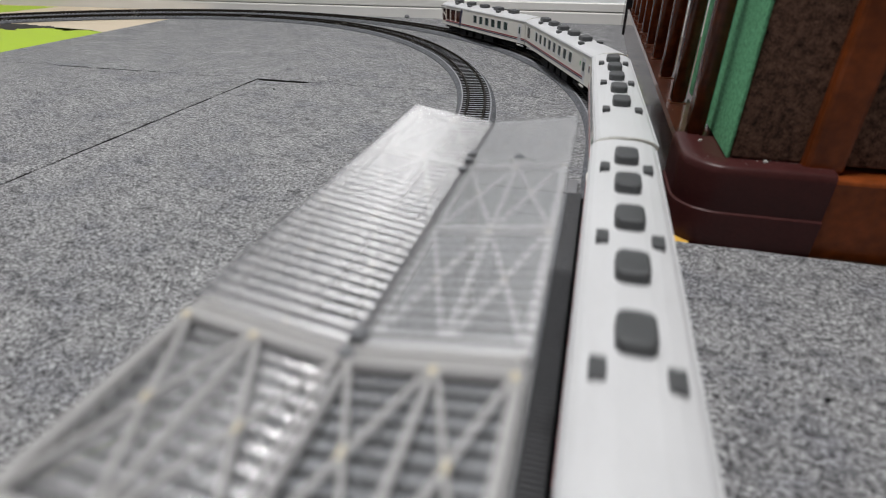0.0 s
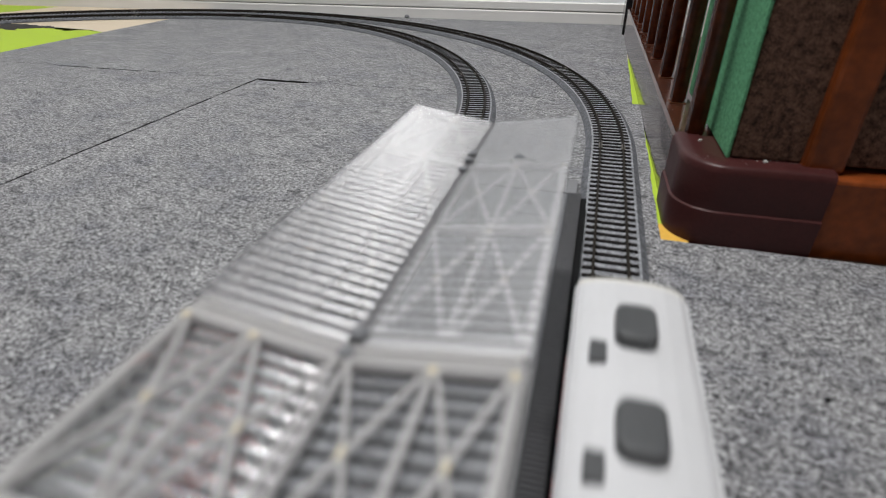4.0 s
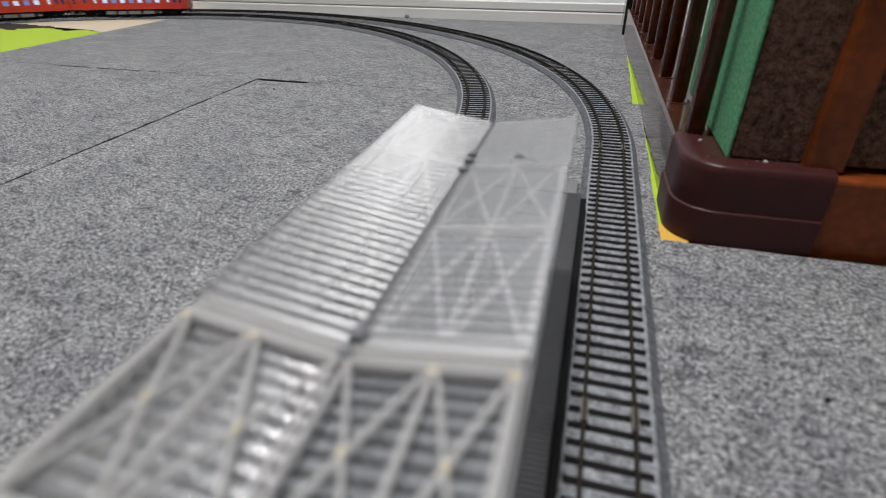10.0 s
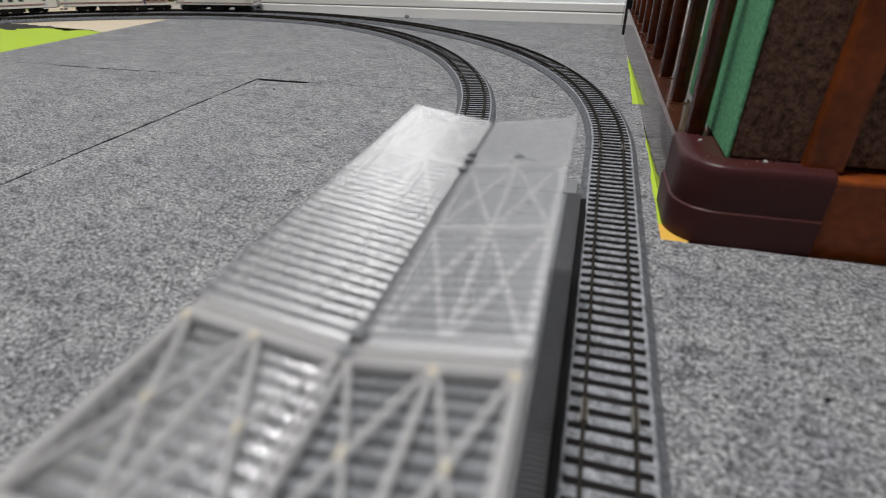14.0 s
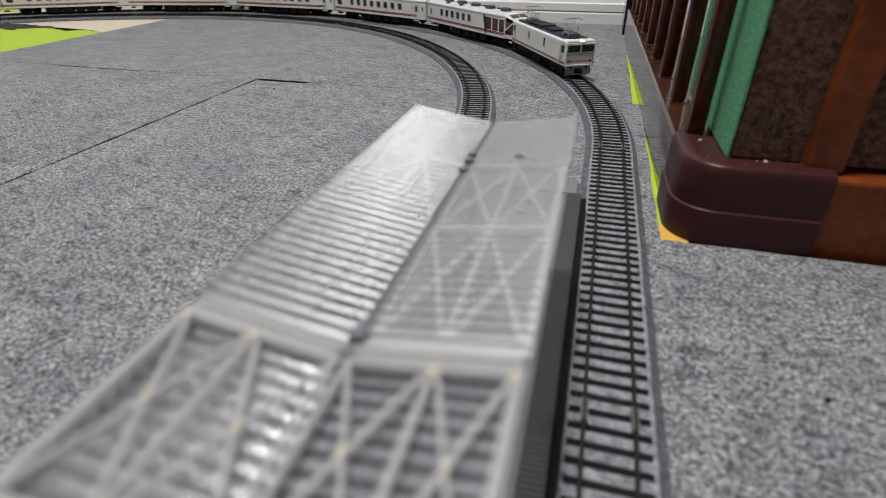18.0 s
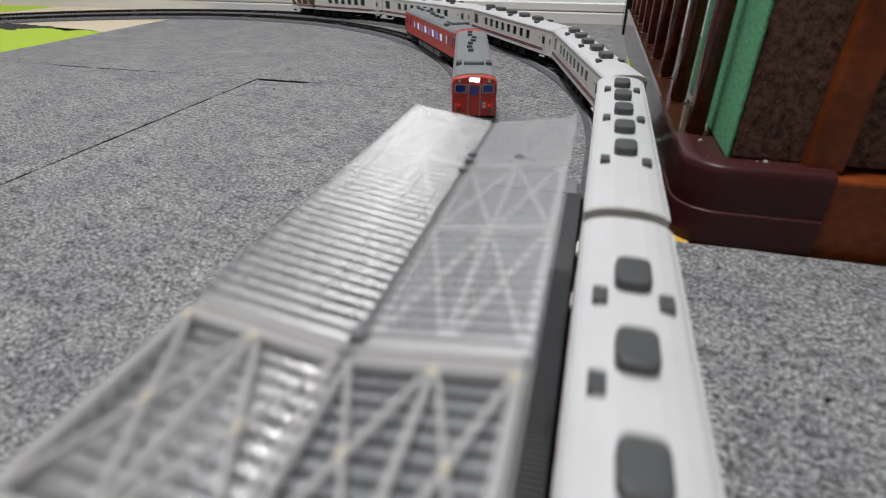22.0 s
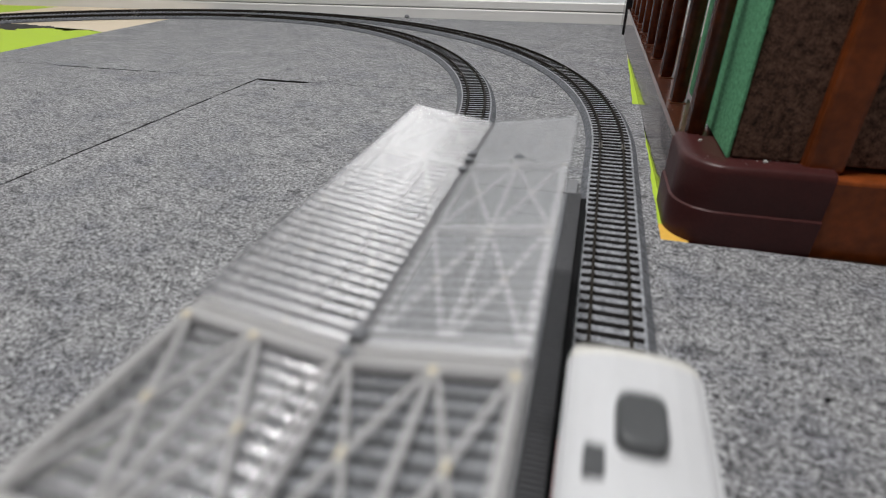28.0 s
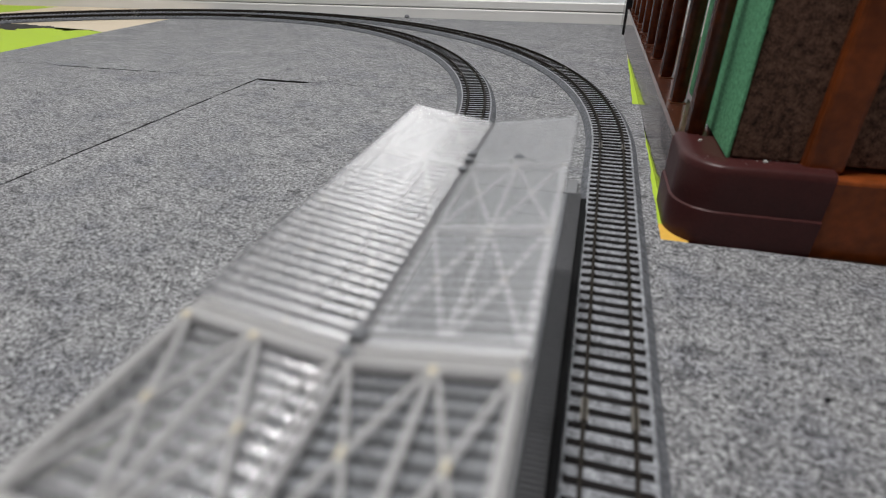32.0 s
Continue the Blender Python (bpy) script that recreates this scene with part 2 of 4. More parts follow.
M = {
    "carpet": carpet_material(),
    # One clear plastic in four tones; white scatter stands in for reflected light.
    "sheet": clear_sheet_material("hazed_clear_plastic", 0.07, 0.10, 0.85, 0.29, 0.08, 0.95, bend=0.2),
    "sheet_hazed": clear_sheet_material("bright_hazed_clear_plastic", 0.155, 0.185, 0.98, 0.35, 0.06, 0.99, (0.985, 1.0, 1.01), graze=0.4),
    "sheet_clear": clear_sheet_material("dimmed_clear_plastic", 0.08, 0.11, 0.45, 0.18, 0.10, 0.90, bend=0.85),
    "sheet_toned": clear_sheet_material("toned_clear_plastic", 0.17, 0.21, 0.80, 0.5, 0.03, 0.88, (0.96, 1.0, 1.04)),
    # Near-black scatter, painted in as shade between the roof ribs.
    "crease": clear_sheet_material("painted_crease_shade", 0.45, 0.5, 0.06, 0.5, 0.03),
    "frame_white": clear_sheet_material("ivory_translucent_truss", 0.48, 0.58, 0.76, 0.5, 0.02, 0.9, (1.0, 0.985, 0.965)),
    "frame_bright": clear_sheet_material("brightened_truss", 0.72, 0.82, 0.92, 0.5, 0.02, 0.9, (1.0, 0.99, 0.975)),
    "frame_clear": clear_sheet_material("clear_truss", 0.26, 0.36, 0.75, 0.5, 0.02, 0.9, (1.0, 0.975, 0.94)),
    "wall": material("pale_wallpaper", (0.80, 0.83, 0.86), 0.85, vary=0.04, scale=8, bump=0.3, bump_scale=500),
    "wall_dimmed": material("dimmed_beige_wall", (0.32, 0.30, 0.27), 0.85, vary=0.06, scale=8),
    "ceiling": material("white_ceiling", (0.85, 0.85, 0.84), 0.9, vary=0.03, scale=5),
    "baseboard": material("white_baseboard_paint", (0.82, 0.81, 0.78), 0.4, vary=0.04, scale=12),
    "subfloor": material("dull_subfloor", (0.16, 0.13, 0.10), 0.8, scale=10),
    "underlay": material("seam_shade_black", (0.012, 0.012, 0.012), 0.95),
    "mat_green": material("lime_foam_mat", (0.40, 0.56, 0.035), 0.7, vary=0.07, bump=0.6, bump_scale=260),
    "mat_tan": material("sand_foam_mat", (0.66, 0.56, 0.42), 0.7, vary=0.06, bump=0.6, bump_scale=260),
    "mat_black": material("black_print", (0.025, 0.022, 0.02), 0.7, vary=0.15),
    "mat_orange": material("orange_foam_mat", (0.72, 0.42, 0.06), 0.7, vary=0.07, bump=0.4, bump_scale=260),
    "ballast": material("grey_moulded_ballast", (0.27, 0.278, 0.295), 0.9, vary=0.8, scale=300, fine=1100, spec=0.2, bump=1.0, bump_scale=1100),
    "shoulder": material("darker_ballast_sides", (0.135, 0.14, 0.152), 0.9, vary=0.8, scale=300, fine=1100, spec=0.2, bump=1.0, bump_scale=1100),
    # Dark platform edge; also paints the shade between ribs and at the eave.
    "groove": material("groove_shade_and_edge_plastic", (0.04, 0.041, 0.044), 0.4),
    "sleeper": material("dark_sleeper_plastic", (0.012, 0.0105, 0.0105), 0.75, vary=0.3, scale=200, random_shade=0.25, spec=0.12),
    "rail": material("brown_blackened_rail", (0.020, 0.016, 0.012), 0.6, spec=0.2, vary=0.25, scale=90),
    "joiner": material("dull_nickel", (0.20, 0.185, 0.16), 0.45, metal=0.7, vary=0.15),
    "deck": material("platform_grey_plastic", (0.135, 0.14, 0.15), 0.6, vary=0.12, scale=70, bump=0.2),
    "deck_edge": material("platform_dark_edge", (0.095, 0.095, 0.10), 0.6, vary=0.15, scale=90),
    "deck_pale": material("ramp_grey_lit_tone", (0.20, 0.20, 0.21), 0.6, vary=0.12, scale=90),
    "glue": material("yellowed_glue", (0.56, 0.50, 0.36), 0.4, vary=0.15, scale=300),
    "dark_wood": material("dark_lacquered_wood", (0.085, 0.017, 0.005), 0.25, vary=0.5, scale=30, fine=200, spec=0.2, coat=0.35),
    "rail_wood": material("dusty_lacquered_rail", (0.060, 0.018, 0.009), 0.35, vary=0.9, scale=120, fine=900, spec=0.2, coat=1.0),
    "red_wood": material("reddish_stained_wood", (0.195, 0.044, 0.009), 0.36, vary=0.45, scale=26, fine=170, spec=0.25, coat=0.15),
    "foot_amber": material("amber_foot_line", (0.09, 0.026, 0.008), 0.35, vary=0.3, scale=300),
    "guard": material("maroon_vinyl_guard", (0.052, 0.015, 0.0145), 0.33, spec=0.25, vary=0.2, scale=50, bump=0.1),
    "pile": material("brown_pile", (0.125, 0.070, 0.050), 0.95, vary=1.1, scale=330, fine=1300, bump=1.0, bump_scale=500, spec=0.1),
    "green_felt": material("green_felt", (0.14, 0.39, 0.21), 0.95, vary=0.5, scale=350, bump=1.0, bump_scale=900, spec=0.1),
    "cream": material("cream_white_paint", (0.72, 0.705, 0.655), 0.35, vary=0.03, scale=50),
    "roof_white": material("pale_grey_roof_paint", (0.60, 0.605, 0.615), 0.42, vary=0.04, scale=60),
    "unit": material("dark_grey_roof_unit", (0.070, 0.073, 0.076), 0.5, vary=0.12, scale=90),
    "black": material("matt_black_plastic", (0.006, 0.006, 0.0065), 0.7, spec=0.15, vary=0.2),
    "stripe_red": material("maroon_stripe", (0.26, 0.035, 0.045), 0.4, vary=0.08),
    "stripe_rose": material("rose_stripe", (0.50, 0.13, 0.15), 0.4, vary=0.08),
    "stripe_navy": material("navy_stripe", (0.020, 0.022, 0.07), 0.4, vary=0.08),
    "glass_dark": material("tinted_window", (0.022, 0.042, 0.038), 0.1, vary=0.2, scale=60, spec=0.3),
    "glass_brown": material("lounge_window", (0.060, 0.020, 0.012), 0.1, vary=0.5, scale=120, spec=0.8),
    "loco_navy": material("navy_roof_paint", (0.012, 0.03, 0.10), 0.4, vary=0.1),
    "loco_black": material("charcoal_roof_paint", (0.009, 0.011, 0.014), 0.55, spec=0.2, vary=0.15),
    "loco_grey": material("slate_roof_box", (0.075, 0.085, 0.10), 0.5, vary=0.1),
    "steel": material("silver_wire", (0.36, 0.365, 0.375), 0.5, metal=0.6, vary=0.1),
    "lavender": material("lavender_grey_skirt", (0.30, 0.29, 0.38), 0.5, vary=0.08),
    "lamp_warm": material("lit_headlamp", (0.9, 0.85, 0.7), 0.3, emit=(1.0, 0.90, 0.68), power=2.5),
    "lamp_dead": material("clear_lamp_lens", (0.55, 0.55, 0.52), 0.2),
    "kiha_red": material("vermilion_paint", (0.56, 0.042, 0.026), 0.36, vary=0.06, scale=60),
    "kiha_roof": material("grey_railcar_roof", (0.19, 0.205, 0.212), 0.55, vary=0.07, scale=60),
    "kiha_unit": material("dark_roof_box", (0.075, 0.082, 0.086), 0.55, vary=0.1),
    "gear": material("grey_underfloor_gear", (0.19, 0.195, 0.20), 0.6, vary=0.15),
    "lamp_green": material("small_green_lamp", (0.05, 0.35, 0.12), 0.3),
    "window_lit": material("lit_railcar_window", (0.3, 0.36, 0.55), 0.1, emit=(0.62, 0.72, 1.0), power=0.7),
    "window_dim": material("dim_railcar_window", (0.12, 0.14, 0.3), 0.1, emit=(0.22, 0.30, 0.9), power=0.4),
    "window_blue": material("blue_cab_window", (0.008, 0.012, 0.05), 0.08, emit=(0.05, 0.09, 0.5), power=0.07, spec=0.6),
    "lamp_cool": material("lit_white_lamp", (0.9, 0.9, 1.0), 0.3, emit=(0.72, 0.85, 1.0), power=60.0),
    "tail_red": material("red_tail_lamp", (0.5, 0.01, 0.01), 0.2, emit=(1.0, 0.03, 0.02), power=0.5),
    "lint": material("grey_lint", (0.2, 0.2, 0.21), 0.95, vary=0.3, bump=0.8),
    "dust": material("white_dust", (0.5, 0.49, 0.46), 0.9),
    "lamp_glow": material("ceiling_lamp_cover", (0.9, 0.9, 0.9), 0.5, emit=(1, 0.98, 0.95), power=6.0),
}


# ---- mesh helpers (all measures in millimetres) ----
def finish(name, bm, mat, smooth=False):
    bmesh.ops.transform(bm, matrix=Matrix.Diagonal((0.001, 0.001, 0.001, 1)), verts=bm.verts)
    me = bpy.data.meshes.new(name)
    if smooth:
        for e in bm.edges:
            if len(e.link_faces) == 2 and e.calc_face_angle(0) > 0.75:
                e.smooth = False
    bm.to_mesh(me)
    bm.free()
    me.materials.append(M[mat])
    if smooth:
        for p in me.polygons:
            p.use_smooth = True
    return me


def part(name, bm, mat, parent=None, label="", smooth=False):
    ob = new(name, finish(name, bm, mat, smooth))
    ob.parent = parent
    if label:
        ob["label"] = label
    return ob


def share(name, mesh, parent, m):
    ob = new(name, mesh)
    ob.parent = parent
    ob.matrix_basis = m
    return ob


def box(bm, x0, x1, y0, y1, z0, z1, bevel=0.0, m=None):
    r = bmesh.ops.create_cube(bm, size=1.0)
    vs = r["verts"]
    bmesh.ops.scale(bm, vec=(x1 - x0, y1 - y0, z1 - z0), verts=vs)
    bmesh.ops.translate(bm, vec=((x0 + x1) / 2, (y0 + y1) / 2, (z0 + z1) / 2), verts=vs)
    if bevel:
        es = list({e for v in vs for e in v.link_edges})
        res = bmesh.ops.bevel(bm, geom=es, offset=bevel, segments=2, affect="EDGES", profile=0.5)
        vs = list({v for f in res["faces"] for v in f.verts} | {v for v in vs if v.is_valid})
    if m is not None:
        bmesh.ops.transform(bm, matrix=m, verts=vs)
    return bm


def B(*a, **k):
    return box(bmesh.new(), *a, **k)


def cyl(bm, a, b, r, n=10, r2=None):
    a, b = Vector(a), Vector(b)
    res = bmesh.ops.create_cone(bm, cap_ends=True, segments=n, radius1=r, radius2=r if r2 is None else r2, depth=(b - a).length)
    m = Matrix.Translation((a + b) / 2) @ (b - a).to_track_quat("Z", "Y").to_matrix().to_4x4()
    bmesh.ops.transform(bm, matrix=m, verts=res["verts"])
    return bm


def bar(bm, a, b, w, h):
    """A rectangular bar from a to b, w wide and h high."""
    a, b = Vector(a), Vector(b)
    d = (b - a)
    x = d.normalized()
    y = Vector((0, 0, 1)).cross(x).normalized()
    z = x.cross(y)
    m = Matrix((x, y, z)).transposed().to_4x4()
    m.translation = (a + b) / 2
    return box(bm, -d.length / 2, d.length / 2, -w / 2, w / 2, -h / 2, h / 2, m=m)


def extrude(bm, profile, x0, x1, sections=None):
    """A closed (y, z) profile run along x; sections: (x, scale_y, scale_z, z_base) list for shaped ends."""
    secs = sections or [(x0, 1, 1, 0), (x1, 1, 1, 0)]
    rings = []
    for x, sy, sz, zb in secs:
        rings.append([bm.verts.new((x, y * sy, zb + (z - zb) * sz)) for y, z in profile])
    n = len(profile)
    for a, b in zip(rings, rings[1:]):
        for i in range(n):
            bm.faces.new((a[i], a[(i + 1) % n], b[(i + 1) % n], b[i]))
    bm.faces.new(rings[0][::-1])
    bm.faces.new(rings[-1])
    bmesh.ops.recalc_face_normals(bm, faces=bm.faces)
    return bm


def sweep(bm, way, profile, caps=True):
    """A closed (offset, z) profile swept along way, a list of (x, y, heading)."""
    rings = []
    for x, y, a in way:
        ca, sa = math.cos(a), math.sin(a)
        rings.append([bm.verts.new((x + o * ca, y + o * sa, z)) for o, z in profile])
    n = len(profile)
    for a, b in zip(rings, rings[1:]):
        for i in range(n):
            bm.faces.new((a[i], a[(i + 1) % n], b[(i + 1) % n], b[i]))
    if caps:
        bm.faces.new(rings[0][::-1])
        bm.faces.new(rings[-1])
    bmesh.ops.recalc_face_normals(bm, faces=bm.faces)
    return bm


# ---- the two ways of the trains ----
class Loop:
    """A closed way: straight, a fitted curve of easing radius, straight, half circle. Measures in millimetres."""

    def __init__(self, x0, v0, bends, seg, back):
        step, pts = 4.0, []
        x, y, a, s = x0, back, 0.0, 0.0
        while y < v0 - 1e-6:
            d = min(step, v0 - y)
            pts.append((x, y, a))
            y += d
        i = 0.0
        while a < math.pi - 1e-9:
            k = bends[min(int(i / seg), len(bends) - 1)] / 1000
            d = min(step, (math.pi - a) / k)
            pts.append((x, y, a))
            m = a + k * d / 2
            x, y, a, i = x - math.sin(m) * d, y + math.cos(m) * d, a + k * d, i + d
        while y > back + 1e-6:
            d = min(step, y - back)
            pts.append((x, y, math.pi))
            y -= d
        r = (x0 - x) / 2
        n = int(math.pi * r / step)
        for j in range(n):
            b = math.pi * j / n
            pts.append((x0 - r - r * math.cos(b), back - r * math.sin(b), math.pi + b))
        self.pts, self.back = pts, back
        self.at_s = [back]
        for p, q in zip(pts, pts[1:] + pts[:1]):
            self.at_s.append(self.at_s[-1] + math.hypot(q[0] - p[0], q[1] - p[1]))
        self.length = self.at_s[-1] - back
        self.s_array = np.array(self.at_s)
        closed = pts + [(pts[0][0], pts[0][1], 2 * math.pi)]
        self.xs, self.ys, self.hs = (np.array([p[j] for p in closed]) for j in range(3))

    def at(self, s):
        """(x, y, heading) at s; on the near straight s equals y."""
        w = (s - self.back) % self.length + self.back
        return tuple(float(np.interp(w, self.s_array, c)) for c in (self.xs, self.ys, self.hs))

    def piece(self, s0, s1, step=6.0):
        n = max(2, int((s1 - s0) / step))
        return [self.at(s0 + (s1 - s0) * i / n) for i in range(n + 1)]


OUTER = Loop(20.4, 396.4, (1.666, 1.574, 1.351, 1.322, 1.301), 260.0, -40.0)
INNER = Loop(-93.5, 377.0, (1.658, 1.549, 1.830, 1.665, 1.349), 260.0, -70.0)


# ---- the room ----
def flat_box(name, dims, mat, label, kind="structure", bevel=0.0):
    return tagged(part(name, B(*dims, bevel=bevel), mat), label, kind=kind)


flat_box("subfloor", (-3200, 2200, -3000, 1090, -40, -16), "subfloor", "dull brown floor under the mats")
flat_box("wall_north", (-3200, 2200, 1083, 1203, -16, 2400), "wall", "pale blue-white papered wall")
# Unseen wall behind the camera, darkened so glossy wood mirrors little light.
flat_box("wall_south", (-3200, 2200, -3120, -3000, -16, 2400), "wall_dimmed", "unseen beige wall, dimmed for reflections")
flat_box("wall_west", (-3320, -3200, -3000, 1083, -16, 2400), "wall", "pale papered wall")
flat_box("wall_east", (2200, 2320, -3000, 1083, -16, 2400), "wall", "pale papered wall")
flat_box("ceiling", (-3200, 2200, -3000, 1083, 2400, 2460), "ceiling", "plain white ceiling")


def ceiling_lamp(x, y):
    lamp = tagged(new("ceiling_lamp"), "round white ceiling lamp, switched on", "lamp", "ceiling lamps")
    lamp.location = (x / 1000, y / 1000, 2.4)
    part("base", cyl(bmesh.new(), (0, 0, -30), (0, 0, 0), 190, 40), "baseboard", lamp)
    part("cover", cyl(bmesh.new(), (0, 0, -80), (0, 0, -30.5), 165, 40, 178), "lamp_glow", lamp, "glowing frosted cover")


ceiling_lamp(-320, 160)

# baseboard with a groove and a thin top lip
bb = bmesh.new()
extrude(bb, [(1083, -16), (1083, 34), (1077.5, 34), (1075.8, 32.4), (1075.8, 20.6), (1081, 20.4), (1081, 18.2), (1076.4, 18.0), (1074.8, 16.6), (1074.8, -16)], -3200, 2200)
tagged(part("baseboard", bb, "baseboard"), "white painted baseboard with a narrow groove", kind="structure")

# carpet tiles: each a slab with softened rim, laid on the play mat
carpet = tagged(new("carpet"), "grey needle-felt carpet laid in large tiles with dark seams", kind="structure")


def shade_cut_sides(tile):
    """Paints the cut sides of a tile near-black, as shade in the seams."""
    tile.data.materials.append(M["underlay"])
    for p in tile.data.polygons:
        p.material_index = 1 if p.normal.z < 0.5 else 0
    return tile


def carpet_tile(corners, top=0.0, ragged=1.0):
    """A felt slab whose cut edges wander a little."""
    ring, n = [], len(corners)
    for i in range(n):
        p, q = Vector(corners[i]), Vector(corners[(i + 1) % n])
        cuts = max(1, int((q - p).length / 9))
        side = Vector((q.y - p.y, p.x - q.x)).normalized()
        for j in range(cuts):
            w = p.lerp(q, j / cuts)
            o = noise.noise(Vector((w.x * 0.05, w.y * 0.05, 3.0))) * 1.1 + noise.noise(Vector((w.x * 0.16, w.y * 0.16, 9.0))) * 0.6
            ring.append(w + side * (o * ragged if j else 0.0))
    bm = bmesh.new()
    lo = [bm.verts.new((w.x, w.y, -4.2)) for w in ring]
    rim = [bm.verts.new((w.x, w.y, top - 0.5)) for w in ring]
    hi = []
    k = len(ring)
    for i, w in enumerate(ring):
        d = (ring[(i + 1) % k] - ring[i - 1])
        inward = Vector((-d.y, d.x)).normalized() * 0.5
        hi.append(bm.verts.new((w.x + inward.x, w.y + inward.y, top)))
    for i in range(k):
        j = (i + 1) % k
        bm.faces.new((lo[i], lo[j], rim[j], rim[i]))
        bm.faces.new((rim[i], rim[j], hi[j], hi[i]))
    bm.faces.new(hi)
    return shade_cut_sides(part("carpet_tile", bm, "carpet", carpet))


def square(x0, x1, y0, y1):
    return [(x0, y0), (x1, y0), (x1, y1), (x0, y1)]


# the tile in front of the fence is cut to an L
carpet_tile([(-375.4, -300), (1000, -300), (1000, 272.3), (47.6, 272.3), (47.6, 544.6), (-306, 544.4), (-312, 539.5),
             (-340, 538.6), (-368, 539.2), (-375.4, 542.6)])
carpet_tile([(-830, -300), (-378.2, -300), (-378.2, 546.6), (-496, 546.4), (-512, 544.4), (-600, 543.6), (-668, 544.8), (-684, 546.4), (-830, 546.2)])
carpet_tile(square(-828, -309.3, 547.5, 1074.5), -0.1)
carpet_tile(square(-313.0, 40.6, 546.6, 1074.5), -0.35, 0.9)
carpet_tile(square(-830, 1000, -900, -301))
# Added near-black slabs, so the gaps between tiles read as shaded.
tagged(part("underlay", B(-805, 32, -900, 1074, -15.9, -4.3), "underlay"), "added near-black slab under the carpet, shade for the seams", kind="structure")
tagged(part("underlay", B(66, 1000, -900, 240, -15.9, -4.3), "underlay"), "added near-black slab under the carpet, shade for the seams", kind="structure")

# printed foam play mat under the carpet
mat = tagged(new("play_mat"), "lime, sand and black printed foam play mat, partly under the carpet", "play mat")
part("sand_field", B(-1900, -822.0, -900, 1074, -15.9, -0.9, bevel=0.8), "mat_tan", mat)
part("sand_field", B(32.5, 65.5, 240, 1074, -15.9, -6.0, bevel=1.0), "mat_tan", mat)


def patch(name, pts, colour, top=-4.6, wobble=10.0, fine=0.03):
    """A flat print with an uneven rim on the mat."""
    bm = bmesh.new()
    ring = []
    n = len(pts)
    for i in range(n):
        p, q = Vector(pts[i]), Vector(pts[(i + 1) % n])
        cuts = max(1, int((q - p).length / 14))
        for j in range(cuts):
            w = p.lerp(q, j / cuts)
            o = noise.noise_vector(Vector((w.x * fine, w.y * fine, 7))) * wobble if wobble else Vector((0, 0, 0))
            ring.append((w.x + o.x, w.y + o.y))
    lo = [bm.verts.new((x, y, min(-1.0, top - 2.0))) for x, y in ring]
    hi = [bm.verts.new((x, y, top)) for x, y in ring]
    k = len(ring)
    for i in range(k):
        bm.faces.new((lo[i], lo[(i + 1) % k], hi[(i + 1) % k], hi[i]))
    f = bm.faces.new(hi)
    bm.faces.new(lo[::-1])
    bmesh.ops.triangulate(bm, faces=[f], ngon_method="EAR_CLIP")
    bmesh.ops.recalc_face_normals(bm, faces=bm.faces)
    return part(name, bm, colour, mat)


patch("lime_print", [(-812, 560), (-812, 774), (-846, 782), (-880, 797), (-905, 779), (-940, 790), (-968, 797), (-1010, 806), (-1080, 815), (-1150, 800), (-1160, 560)], "mat_green", -0.6, 14, 0.06)
patch("black_print", [(-960, 808), (-946, 793), (-985, 788), (-1020, 782), (-1000, 752), (-1040, 762), (-1180, 770), (-1180, 825), (-1040, 822)], "mat_black", -0.4, 22, 0.06)
patch("lime_print", [(-1235, 1058), (-1262, 1000), (-1275, 945), (-1450, 900), (-1500, 1058)], "mat_green", -0.6)
patch("lime_print", [(36, 545), (36, 772), (58, 772), (58, 545)], "mat_green", -1.5, 0)
patch("lime_print", [(46, 294), (46, 544), (60, 544), (60, 294)], "mat_green", -1.5, 0)
patch("sand_print", [(34, 773), (34, 990), (56, 990), (56, 773)], "mat_tan", -1.5, 0)
patch("orange_print", [(47.5, 271), (47.5, 293), (62, 293), (62, 271)], "mat_orange", -1.0, 0)


# ---- tracks ----
def build_track(name, loop, label, seg, first, near):
    track = tagged(new(name), label, "model track")
    n = int(round(loop.length / seg))
    seg = loop.length / n
    bed = [(-19, 0.05), (-18.8, 0.9), (-14.8, 4.3), (-14.2, 4.35), (14.2, 4.35), (14.8, 4.3), (18.8, 0.9), (19, 0.05)]
    rail = [(-0.7, 5.0), (-0.7, 5.3), (-0.25, 5.6), (-0.25, 6.7), (-0.42, 6.9), (-0.38, 7.5), (0.38, 7.5), (0.42, 6.9), (0.25, 6.7), (0.25, 5.6), (0.7, 5.3), (0.7, 5.0)]
    join = bmesh.new()
    box(join, -1.3, 1.3, -5, 5, 4.9, 6.3, bevel=0.2)
    joiner = finish("rail_joiner", join, "joiner")
    for i in range(n):
        a, b = first + seg * i, first + seg * (i + 1)
        way = loop.piece(a + 0.15, b - 0.15)
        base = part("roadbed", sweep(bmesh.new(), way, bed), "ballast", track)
        # Faces that are not level take a darker copy of the ballast.
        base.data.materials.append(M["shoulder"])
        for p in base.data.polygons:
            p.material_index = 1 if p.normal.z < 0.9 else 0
        for side in (-8.25, 8.25):
            part("rail", sweep(bmesh.new(), loop.piece(a + 0.25, b - 0.25), [(o + side, z) for o, z in rail]), "rail", base)
            x, y, h = loop.at(a)
            share("rail_joiner", joiner, base, Matrix.Translation(((x + side * math.cos(h)) / 1000, (y + side * math.sin(h)) / 1000, 0)) @ Matrix.Rotation(h, 4, "Z"))
    sl = bmesh.new()
    box(sl, -13.35, 13.35, -1.25, 1.25, 3.7, 4.95)
